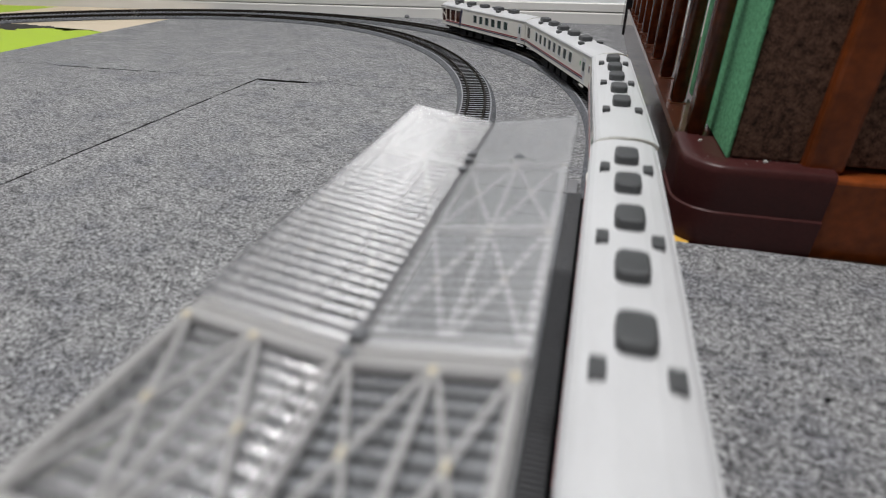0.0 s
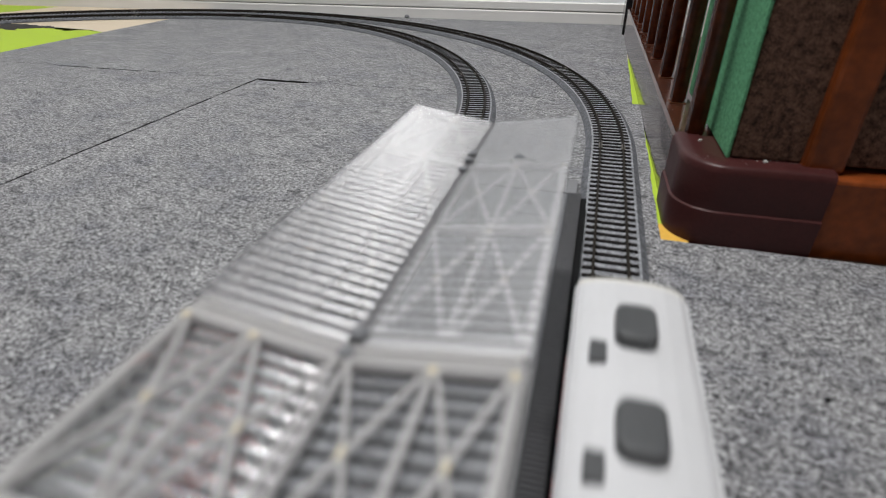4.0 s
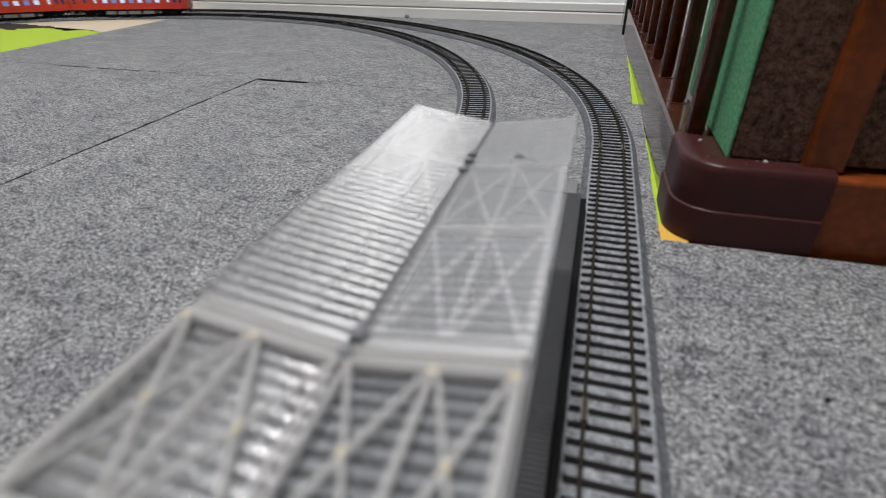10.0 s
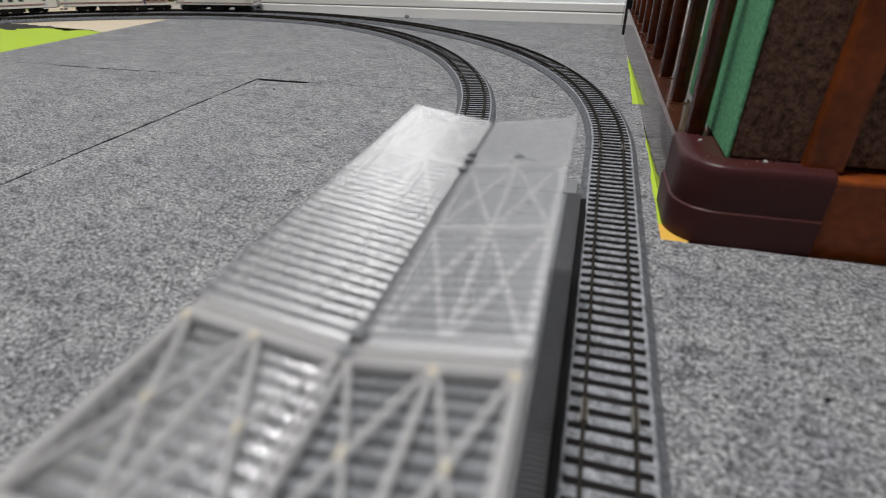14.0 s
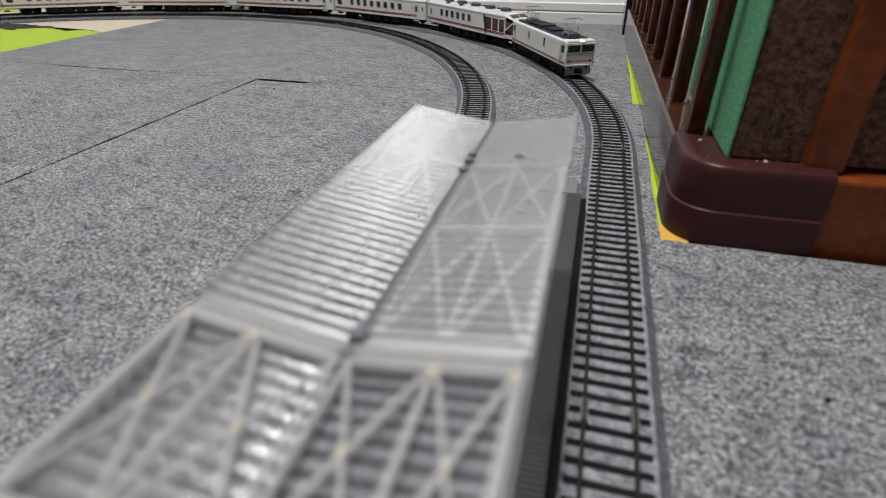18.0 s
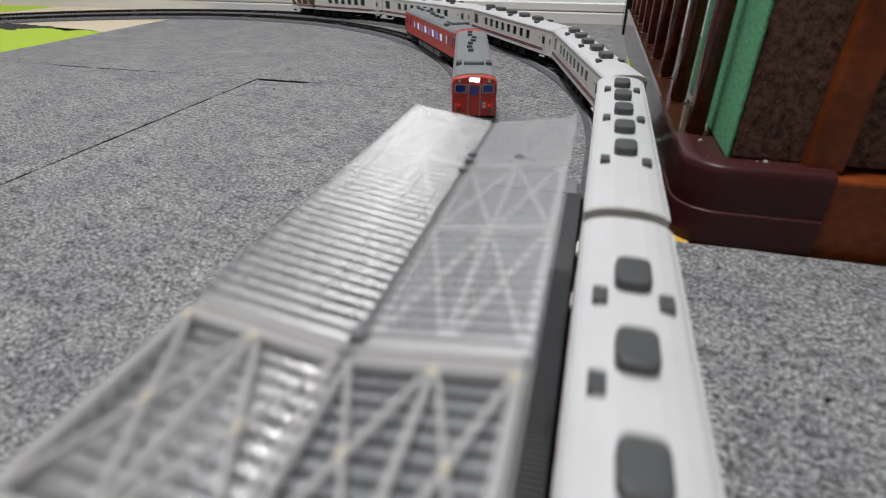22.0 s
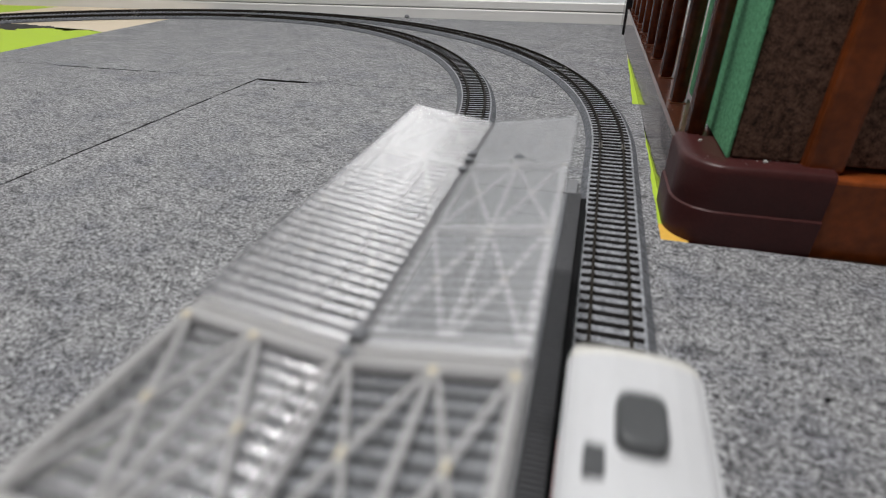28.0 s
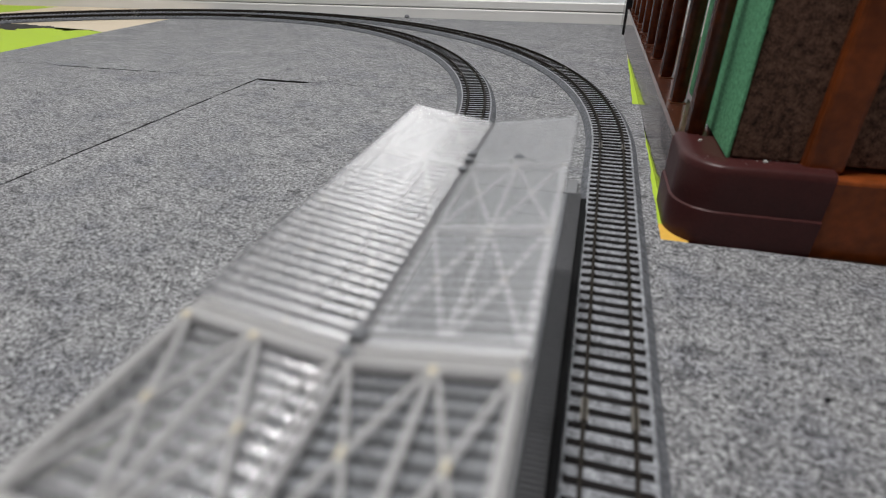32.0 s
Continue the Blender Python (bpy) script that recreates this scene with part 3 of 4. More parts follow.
    for side in (-8.25, 8.25):
        for o in (-1.5, 0.75):
            box(sl, side + o, side + o + 0.75, -0.8, 0.8, 5.0, 5.6)
    sleeper = finish("sleeper", sl, "sleeper")
    pitch = 7.07
    count = int(loop.length / pitch)
    rest = bmesh.new()
    for i in range(count):
        s = loop.back + (i + 0.5) * loop.length / count
        x, y, h = loop.at(s)
        m = Matrix.Translation((x / 1000, y / 1000, 0)) @ Matrix.Rotation(h, 4, "Z")
        if near[0] < s < near[1]:
            share("sleeper", sleeper, track, m)
        else:
            m2 = Matrix.Translation((x, y, 0)) @ Matrix.Rotation(h, 4, "Z")
            vs = [rest.verts.new(m2 @ Vector(c)) for c in ((-13.35, -1.3, 4), (13.35, -1.3, 4), (13.35, 1.3, 4), (-13.35, 1.3, 4), (-13.35, -1.3, 5), (13.35, -1.3, 5), (13.35, 1.3, 5), (-13.35, 1.3, 5))]
            for f in ((4, 5, 6, 7), (0, 1, 5, 4), (1, 2, 6, 5), (2, 3, 7, 6), (3, 0, 4, 7)):
                rest.faces.new([vs[k] for k in f])
    tagged(part("far_sleepers", rest, "sleeper", track), kind="stuff")
    return track


build_track("railway_track", OUTER, "model railway track, dark sleepers on grey ballast roadbed, wide curve", 263.0, 396.0 - 263.0, (40, 2050))
build_track("railway_track", INNER, "model railway track beside the platform, dark sleepers on grey roadbed", 237.6, 377.0, (40, 2050))


# ---- island platform ----
def build_platform():
    plat = tagged(new("station_platform"), "grey island platform model with translucent corrugated butterfly roof", "model platform")
    part("deck", B(-71.5, 0.0, -160, 290, 0.2, 13.0, bevel=0.5), "deck", plat)
    for x0, x1 in ((-5.6, 2.4), (-72.6, -65.4)):
        part("edge_strip", B(x0, x1, -160, 290, 11.0, 13.8, bevel=0.4), "groove", plat, "dark platform edge")
    # Black boxes widened into the gap to the track, painting in its shade.
    for x0, x1 in ((0.05, 5.6), (-75.2, -71.55)):
        part("side_wall", B(x0, x1, -160, 290, 4.6, 10.9), "black", plat, "black box standing in for shade beside the platform")
    grip = bmesh.new()
    for i in range(200):
        y = -110 + i * 2.0
        box(grip, -5.0, 2.3, y, y + 1.1, 13.7, 14.2)
    tagged(part("grip_ribs", grip, "deck_edge", plat, "fine ribs on the platform edge"), kind="stuff")
    # Ramp grey is paler than the deck, standing in for light on its slope.
    ramp = bmesh.new()
    extrude(ramp, [(290.2, 0.2), (290.2, 13.4), (300, 12.6), (338, 1.5), (338, 0.2)], -70, -0.5)
    part("ramp", ramp, "deck_pale", plat, "sloping platform end, grey paled for the light on it")
    # paving joints
    slab = bmesh.new()
    box(slab, -29.2, 29.2, -6.6, 6.6, 13.0, 13.5, bevel=0.2)
    slab_mesh = finish("paving_slab", slab, "deck")
    for i in range(32):
        share("paving_slab", slab_mesh, plat, Matrix.Translation((-0.0355, (-150 + i * 13.8) / 1000, 0)))
    # columns under the valley
    for y in (-27, 69, 165):
        c = bmesh.new()
        box(c, -37.2, -33.8, y - 1.7, y + 1.7, 13.4, 77.5, bevel=0.3)
        box(c, -39, -32, y - 3.5, y + 3.5, 13.4, 15.5, bevel=0.4)
        part("column", c, "frame_white", plat)
    # butterfly roof in two lengths: beams, purlins and X braces with a clear ribbed sheet;
    # the far sheet lies over the truss, the near one below, to fit the camera's view
    rise, valley = 0.149, -35.4
    lengths = ((65.2, 202.0, 77.4, 80.0, 15.4, [70.0, 115.6, 159.2, 200.0]),
               (-123.0, 68.6, 80.5, 77.4, 16.6, [-94.5, -55.5, -16.5, 22.8, 62.4]))
    eave = 30.6
    for y0, y1, zf, zs, mid, ys in lengths:
        far = y1 > 100

        def node(side, k, y, up=0.0):
            return Vector((valley + side * k, y, zf + up + rise * k))

        for side in (-1, 1):
            # Far right rods brightened in colour, making up for light lost under the sheet.
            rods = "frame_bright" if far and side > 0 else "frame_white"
            for y in ys:
                joint = y in (70.0, 62.4)
                w = 4.4 if joint else 2.8
                beam = part("cross_beam", bar(bmesh.new(), node(side, 0.3, y, -0.3), node(side, eave, y, -0.3), w, 1.8), rods, plat)
                if joint:
                    part("beam_flange", bar(bmesh.new(), node(side, 0.6, y + 1.4, 0.9), node(side, eave - 0.5, y + 1.4, 0.9), 1.3, 0.6), "frame_white", beam)
                bm = bmesh.new()
                for k in (mid, eave - 0.6):
                    r = bmesh.ops.create_icosphere(bm, subdivisions=1, radius=0.9)
                    bmesh.ops.scale(bm, verts=r["verts"], vec=(1.0, 1.5, 0.5))
                    bmesh.ops.translate(bm, verts=r["verts"], vec=node(side, k, y - w * 0.5, 0.5))
                part("glue_spot", bm, "glue", plat, "yellowed glue spots", smooth=True)
            for a, b in zip(ys, ys[1:]):
                for p, q in ((0.6, mid), (mid, 0.6), (mid, eave - 0.4), (eave - 0.4, mid)):
                    part("brace", bar(bmesh.new(), node(side, p, a), node(side, q, b), 0.95, 1.0), rods, plat)
                bm = bmesh.new()
                for k in (mid / 2, (mid + eave) / 2):
                    r = bmesh.ops.create_icosphere(bm, subdivisions=1, radius=0.8)
                    bmesh.ops.scale(bm, verts=r["verts"], vec=(0.8, 1.9, 0.5))
                    bmesh.ops.translate(bm, verts=r["verts"], vec=node(side, k, (a + b) / 2, 0.4))
                part("glue_spot", bm, "glue", plat, "yellowed glue spots", smooth=True)
            for k, w in ((1.2, 0.9), (mid, 1.15), (eave - 0.2, 1.8)):
                part("purlin", bar(bmesh.new(), node(side, k, max(y0, ys[0])), node(side, k, ys[-1]), w, 1.3), rods, plat)
            # ribs run across the platform: rounded crests with a narrow crease between each two
            bm, creases, half = bmesh.new(), bmesh.new(), 31.6
            pitch, sub = 3.5, 10
            amp = (0.88 if side < 0 else 0.5) if far else (0.85 if side < 0 else 0.72)
            grid = []
            for i in range(int((y1 - y0) / pitch) * sub + 1):
                t = 2 * (i % sub) / sub - 1
                y, w = y1 - i * pitch / sub, amp * (1 - t * t)
                grid.append([[bm.verts.new((valley + side * k, y, zs + rise * k + d)) for k in (0.7, half)] for d in (-0.25, w)])
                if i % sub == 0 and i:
                    # Dark strips stand in for the shade between two ribs.
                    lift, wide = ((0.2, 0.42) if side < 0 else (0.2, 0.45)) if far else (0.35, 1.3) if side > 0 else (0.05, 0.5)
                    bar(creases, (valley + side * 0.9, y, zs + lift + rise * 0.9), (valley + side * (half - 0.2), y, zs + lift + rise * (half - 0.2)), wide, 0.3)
            for g, h in zip(grid, grid[1:]):
                for lv in (0, 1):
                    bm.faces.new((g[lv][0], g[lv][1], h[lv][1], h[lv][0]))
                for e in (0, 1):
                    bm.faces.new((g[0][e], g[1][e], h[1][e], h[0][e]))
            for g in (grid[0], grid[-1]):
                bm.faces.new((g[0][0], g[0][1], g[1][1], g[1][0]))
            bmesh.ops.recalc_face_normals(bm, faces=bm.faces)
            # Tone picked by side and length, painting in reflections seen at low angles.
            kind = ("sheet" if side < 0 else "sheet_hazed") if far else ("sheet_clear" if side < 0 else "sheet_toned")
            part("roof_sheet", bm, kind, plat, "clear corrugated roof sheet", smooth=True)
            tagged(part("rib_crease", creases, ("deck_edge" if side < 0 else "crease") if far else ("groove" if side > 0 else "crease"), plat, "dark strips painted as shade between roof ribs"), kind="stuff")
            part("eave_trim", bar(bmesh.new(), (valley + side * (half + 0.3), y0, zs + rise * half), (valley + side * (half + 0.3), y1, zs + rise * half), 0.5, 1.6),
                 "sheet" if far else "frame_clear", plat)
            if side < 0 and not far:
                # Dark dashes painted where shade shows along the left eave.
                hem = bmesh.new()
                for i in range(int((y1 - y0) / pitch)):
                    y = y1 - 1.7 - i * pitch
                    bar(hem, (valley - 28.8, y, zs + rise * 28.8 + 1.0), (valley - 29.6, y, zs + rise * 29.6 + 1.0), 2.3, 0.3)
                tagged(part("cut_hem", hem, "groove", plat, "dark dashes painted as shade along the sheet eave"), kind="stuff")
        part("valley_gutter", bar(bmesh.new(), (valley, y0, zs - 0.6), (valley, y1, zs - 0.6), 1.2, 1.2), "deck_edge", plat, "dark valley gutter")
    for y in (150, 158, 164):
        part("gutter_clip", B(valley - 1.5, valley + 1.2, y - 1.2, y + 1.2, 80.2, 81.5, bevel=0.3), "deck", plat)
    for y in (63.0, 68.0):
        part("gutter_hook", B(valley - 1.5, valley + 1.5, y - 1.7, y + 1.7, 79.4, 81.8, bevel=0.4), "deck", plat, "grey hook at the roof joint")
    part("clip", B(valley + 14.5, valley + 17.7, 158.5, 160.3, 82.9, 83.5, bevel=0.2), "loco_grey", plat, "small dark clip")
    return plat


build_platform()


# ---- wooden fence with vinyl corner guard ----
def build_fence():
    f = tagged(new("wooden_fence"), "dark lacquered wooden baluster fence with maroon vinyl corner guard", "fence")
    f.matrix_basis = pose(0.0520, 0.2748, -0.004, 0, 0, 1.2)
    side = bmesh.new()
    extrude(side, [(0, 0), (0, 42.5), (1.5, 44.5), (24.5, 44.5), (26, 42.5), (26, 0)], 22, 800)
    bmesh.ops.rotate(side, verts=side.verts, cent=(0, 0, 0), matrix=Matrix.Rotation(math.pi / 2, 3, "Z"))
    bmesh.ops.scale(side, verts=side.verts, vec=(-1, 1, 1))
    bmesh.ops.recalc_face_normals(side, faces=side.faces)
    part("side_rail", side, "rail_wood", f, "dusty dark lacquered bottom rail")
    front = bmesh.new()
    box(front, 40, 620, 1.5, 40, 0, 44.6, bevel=2.0)
    part("front_rail", front, "red_wood", f, "reddish stained wooden rail")
    # vinyl guard wrapped round the corner: rounded plan, lip and a rib
    g = bmesh.new()
    plan = [(-2.6, 52), (-2.6, 36), (-2.6, 24)] + [(-2.6 + 24 - 24 * math.cos(t), -2.6 + 24 - 24 * math.sin(t)) for t in [math.pi / 2 * i / 10 for i in range(11)]] + [(25, -2.6), (45, -2.6), (68, -2.6)]
    levels = [(0, 0.6), (21.5, 0), (22.6, 0.3), (23.2, 1.5), (43, 1.5), (46.4, 2.3), (47.6, 4.0), (47.8, 15)]
    rings = []
    cx, cy = 21.4, 21.4
    for z, ins in levels:
        ring = []
        for x, y in plan:
            dx, dy = (1, 0) if y >= cy else ((0, 1) if x > cx else Vector((cx - x, cy - y)).normalized())
            ring.append(g.verts.new((x + dx * ins, y + dy * ins, z)))
        rings.append(ring)
    for a, b in zip(rings, rings[1:]):
        for i in range(len(plan) - 1):
            g.faces.new((a[i], a[i + 1], b[i + 1], b[i]))
    bmesh.ops.recalc_face_normals(g, faces=g.faces)
    bmesh.ops.solidify(g, geom=g.faces[:], thickness=1.2)
    part("corner_guard", g, "guard", f, "maroon vinyl corner guard", smooth=True)
    part("corner_block", B(8, 66, 8, 51, 0, 47.0, bevel=2.0), "guard", f)
    part("end_cap", B(-2, 27, 690, 706, 0, 62, bevel=2.0), "black", f, "black rail end cap")
    for i in range(9):
        y = 53 + 77 * i
        p = bmesh.new()
        box(p, 5.0, 15.4, y - 4.9, y + 4.9, 44.5, 700, bevel=3.4)
        part("baluster", p, "dark_wood", f, smooth=True)
        part("foot_bead", B(4.5, 15.9, y - 5.3, y + 5.3, 44.5, 45.2, bevel=0.3), "foot_amber", f, "amber line round the foot")
    up = bmesh.new()
    box(up, 55, 73.5, 8, 26, 44.7, 700, bevel=2.4)
    part("upright", up, "red_wood", f, "reddish stained upright")
    specks, rng = bmesh.new(), random.Random(8)
    for i in range(170):
        x, y, z = (rng.uniform(1, 24), rng.uniform(56, 420), 44.6) if i % 8 else (rng.uniform(6, 62), rng.uniform(4, 13.5), 47.8)
        r = bmesh.ops.create_icosphere(specks, subdivisions=1, radius=rng.uniform(0.08, 0.26))
        bmesh.ops.translate(specks, verts=r["verts"], vec=(x, y, z))
    tagged(part("dust_specks", specks, "dust", f, "pale dust specks"), kind="stuff")
    for x, y in ((11.2, 37), (38, 10)):
        part("screw", cyl(bmesh.new(), (x, y, 47.6), (x, y, 48.6), 1.0, 10), "dust", f, "tiny pale screw cap")
    return f


build_fence()
box_ob = tagged(new("carpeted_box"), "tall box with brown pile facing and green felt edge", "box")
box_ob.matrix_basis = pose(0.0520, 0.2748, -0.004, 0, 0, 1.2)
part("facing", B(22, 540, 14, 22, 47.2, 690, bevel=1.5), "pile", box_ob, "brown pile facing")
part("felt_edge", B(20.2, 21.9, 13.4, 150, 47.2, 690, bevel=0.6), "green_felt", box_ob, "green felt edge")
part("core", B(25, 539, 22.2, 90, 47.2, 688, bevel=1.0), "pile", box_ob)


def crumb(x, y, r, mat_name, label):
    bm = bmesh.new()
    bmesh.ops.create_icosphere(bm, subdivisions=2, radius=r)
    for v in bm.verts:
        v.co *= 1 + 0.5 * noise.noise(v.co * 1.3 + Vector((x, y, 0)))
        v.co.z *= 0.6
    bmesh.ops.translate(bm, verts=bm.verts, vec=(x, y, r * 0.5))
    tagged(part("crumb", bm, mat_name, smooth=True), label, "crumb", "crumbs on the carpet")


for x, y, r in ((96.5, 165.0, 0.9), (44.0, 190.0, 0.6), (-331.0, 505.0, 1.2), (-300.0, 468.0, 0.7), (-250.0, 380.0, 0.6)):
    crumb(x, y, r, "black", "tiny black crumb lying on the carpet")
crumb(-372.0, 1068.0, 5.0, "lint", "small grey lint clump beside the baseboard")


# ---- trains (local x forward, y to the left, z from the floor) ----
def wheel_set(parent, x, mats="black"):
    """One bogie: frame, two axles with flanged wheels."""
    bm = bmesh.new()
    for side in (-1, 1):
        box(bm, x - 16, x + 16, side * 11.2 - 1.2, side * 11.2 + 1.2, 10.2, 13.8, bevel=0.5)
        for ax in (-11, 11):
            box(bm, x + ax - 2.5, x + ax + 2.5, side * 11.2 - 1.6, side * 11.2 + 1.6, 10.5, 15.0, bevel=0.4)
        box(bm, x - 4, x + 4, side * 11.2 - 1.8, side * 11.2 + 1.8, 9.6, 12.2, bevel=0.4)
    box(bm, x - 5, x + 5, -11, 11, 11.0, 15.5)
    bogie = part("bogie", bm, mats, parent)
    for ax in (-11, 11):
        w = bmesh.new()
        for side in (-1, 1):
            cyl(w, (x + ax, side * 7.4, 12.75), (x + ax, side * 9.4, 12.75), 5.25, 16)
            cyl(w, (x + ax, side * 6.9, 12.75), (x + ax, side * 7.5, 12.75), 5.7, 16)
        cyl(w, (x + ax, -9, 12.75), (x + ax, 9, 12.75), 1.0, 8)
        part("wheelset", w, "black", bogie)


def side_wall(x0, x1, y, z0, z1, holes, thick=1.2):
    """A wall from x0 to x1 with rectangular openings (xa, xb, za, zb) in one row, and its outer face at y."""
    bm = bmesh.new()
    ya, yb = (y - thick, y) if y > 0 else (y, y + thick)
    at = x0
    for xa, xb, za, zb in sorted(holes):
        if xa > at:
            box(bm, at, xa, ya, yb, z0, z1)
        box(bm, xa, xb, ya, yb, z0, za)
        box(bm, xa, xb, ya, yb, zb, z1)
        at = xb
    if x1 > at:
        box(bm, at, x1, ya, yb, z0, z1)
    bmesh.ops.remove_doubles(bm, verts=bm.verts, dist=0.001)
    return bm


def panes(parent, y, holes, mat, label="", frame=""):
    for xa, xb, za, zb in holes:
        ya, yb = (y - 1.0, y - 0.45) if y > 0 else (y + 0.45, y + 1.0)
        pane = part("window", B(xa - 0.3, xb + 0.3, ya, yb, za - 0.3, zb + 0.3), mat, parent, label)
        if frame:
            fa, fb = (y - 0.5, y + 0.25) if y > 0 else (y - 0.25, y + 0.5)
            rim = bmesh.new()
            box(rim, xa, xa + 0.6, fa, fb, za, zb)
            box(rim, xb - 0.6, xb, fa, fb, za, zb)
            box(rim, xa + 0.6, xb - 0.6, fa, fb, za, za + 0.6)
            box(rim, xa + 0.6, xb - 0.6, fa, fb, zb - 0.6, zb)
            part("window_frame", rim, frame, parent)


W2, GUTTER, CROWN = 16.4, 45.5, 50.0
ROOF = [(-W2, GUTTER), (-W2 + 0.5, GUTTER + 1.2), (-W2 + 2.6, GUTTER + 2.5), (-W2 + 7.0, GUTTER + 3.8), (-5, CROWN - 0.1), (5, CROWN - 0.1),
        (W2 - 7.0, GUTTER + 3.8), (W2 - 2.6, GUTTER + 2.5), (W2 - 0.5, GUTTER + 1.2), (W2, GUTTER), (W2 - 1, GUTTER - 0.6), (-W2 + 1, GUTTER - 0.6)]


def roof_unit(parent, x):
    bm = bmesh.new()
    r = bmesh.ops.create_cube(bm, size=1.0)
    bmesh.ops.scale(bm, vec=(15.4, 10.9, 4.6), verts=r["verts"])
    up = [e for e in bm.edges if abs(e.verts[0].co.z - e.verts[1].co.z) > 1]
    bmesh.ops.bevel(bm, geom=up, offset=3.2, segments=4, affect="EDGES", profile=0.5)
    top = [e for e in bm.edges if all(v.co.z > 1 for v in e.verts)]
    bmesh.ops.bevel(bm, geom=top, offset=1.1, segments=2, affect="EDGES", profile=0.5)
    bmesh.ops.translate(bm, verts=bm.verts, vec=(x, 0, CROWN + 1.9))
    part("roof_unit", bm, "unit", parent, "dark grey rounded roof cooler", smooth=False)


def vent(parent, x, y):
    bm = B(x - 3.7, x + 3.7, y - 2.2, y + 2.2, CROWN - 2.4, CROWN + 1.3, bevel=0.5)
    part("roof_vent", bm, "unit", parent, "small dark roof vent")


CAR = 233.6
BODY = CAR - 3.6


def coach(label, units, vents, lounge=False, rake=24.0, roof_panes=True):
    """A white coach; x measured from its middle, units and vents from its trailing end."""
    car = tagged(new("passenger_coach"), label, "model coach", "white coaches of the train")
    h = BODY / 2
    nose = h - rake if lounge else h
    holes = []
    for i in range(7 if lounge else 8):
        xa = (-54 + i * 15.6) if lounge else (-h + 44 + i * 17.4)
        holes.append((xa, xa + 10.2, 29.6, 40.6))
    if lounge:
        holes = [(x - 22, y - 22, a, b) for x, y, a, b in holes[:6]]
    else:
        holes.append((h - 8.5, h - 4.5, 30.5, 38.0))
    doors = [(h - 25, h - 16)] if not lounge else [(-h + 8, -h + 15)]
    big = [(h - 68, h - 52, 25.5, 41.5), (h - 50, h - 36, 25.5, 41.5), (h - 34, h - 22, 25.5, 41.5)] if lounge else [(-h + 8, -h + 21, 28.5, 41)]
    for side in (-1, 1):
        y = side * W2
        wall = part("side_wall", side_wall(-h, h - (20 if lounge else 0), y, 18.0, GUTTER, holes + big), "cream", car)
        panes(wall, y, holes, "glass_dark", "dark tinted window", "roof_white")
        panes(wall, y, big, "glass_brown" if lounge else "glass_dark", "large lounge window with red seats behind" if lounge else "")
        ya, yb = (y - 0.1, y + 0.22) if side > 0 else (y - 0.22, y + 0.1)
        part("stripe", B(-h, h - 21, ya, yb, 23.6, 25.0), "stripe_red", car, "maroon waist stripe")
        part("stripe", B(-h, h - 21, ya, yb, 22.0, 22.9), "stripe_navy", car, "navy waist stripe")
        for a, b in doors:
            d = bmesh.new()
            box(d, a, b, ya - 0.1 * side, yb + 0.15 * side, 18.2, 41.5, bevel=0.2)
            door = part("door", d, "roof_white", car)
            part("window", B(a + 2, b - 2, ya, yb + 0.28 * side if side > 0 else yb, 30, 38) if side > 0 else B(a + 2, b - 2, ya - 0.28, yb, 30, 38), "glass_dark", door)
            part("step", B(a - 1, b + 1, min(y, y + side), max(y, y + side), 15.4, 17.0), "cream", car)
        if not lounge:
            part("door_lamp", B(h - 31, h - 29, ya, yb, 33.5, 37.5), "lamp_green", car, "small green lamp by the door")
        if lounge:
            s = bmesh.new()
            bar(s, (h - 70, y + side * 0.12, 44), (h - 64, y + side * 0.12, 20), 0.6, 4.2)
            part("slant_band", s, "stripe_navy", car, "slanting navy band")
        part("gutter", B(-h, nose, min(y, y + side * 0.5), max(y, y + side * 0.5), GUTTER - 0.5, GUTTER + 0.4), "roof_white", car)
    rb = bmesh.new()
    extrude(rb, ROOF, -h, nose)
    part("roof", rb, "roof_white", car, "pale grey-white roof")
    for xa, xb in ((-h - 1.2, -h),) if lounge else ((-h - 1.2, -h), (h, h + 1.2)):
        lip = bmesh.new()
        extrude(lip, ROOF, 0, 0, [(xa, 0.985, 0.97, 40), (xb, 0.985, 0.97, 40)])
        part("roof_lip", lip, "cream", car)
    part("floor_pan", B(-h + 1, h - (22 if lounge else 1), -W2 + 1.3, W2 - 1.3, 16.6, 18.6), "black", car)
    part("end_wall", B(-h, -h + 1.3, -W2 + 1.25, W2 - 1.25, 18.7, GUTTER - 0.7), "cream", car)
    if not lounge:
        part("end_wall", B(h - 1.3, h, -W2 + 1.25, W2 - 1.25, 18.7, GUTTER - 0.7), "cream", car)
    else:
        # raked observation end: sloping roof hood with two panes, red-brown lounge behind glass
        hood = bmesh.new()
        extrude(hood, ROOF, 0, 0, [(nose, 1, 1, 40), (nose + rake / 6, 1, 1, 40), (h - 4, 0.96, 0.42 + (24 - rake) * 0.015, 40), (h - 2, 0.94, 0.25 + (24 - rake) * 0.015, 40)])
        hd = part("hood", hood, "cream", car, "cream sloping observation hood")
        for a, b in ((-12.5, -0.7), (0.7, 12.5)) if roof_panes else ():
            p = bmesh.new()
            m = Matrix.Translation((nose + 12.6, 0, 46.2)) @ Matrix.Rotation(radians(19.5), 4, "Y")
            box(p, -4.6, 4.6, a, b, 0.25, 0.95, bevel=0.2, m=m)
            part("hood_window", p, "glass_brown", hd, "sloping roof window")
        f = bmesh.new()
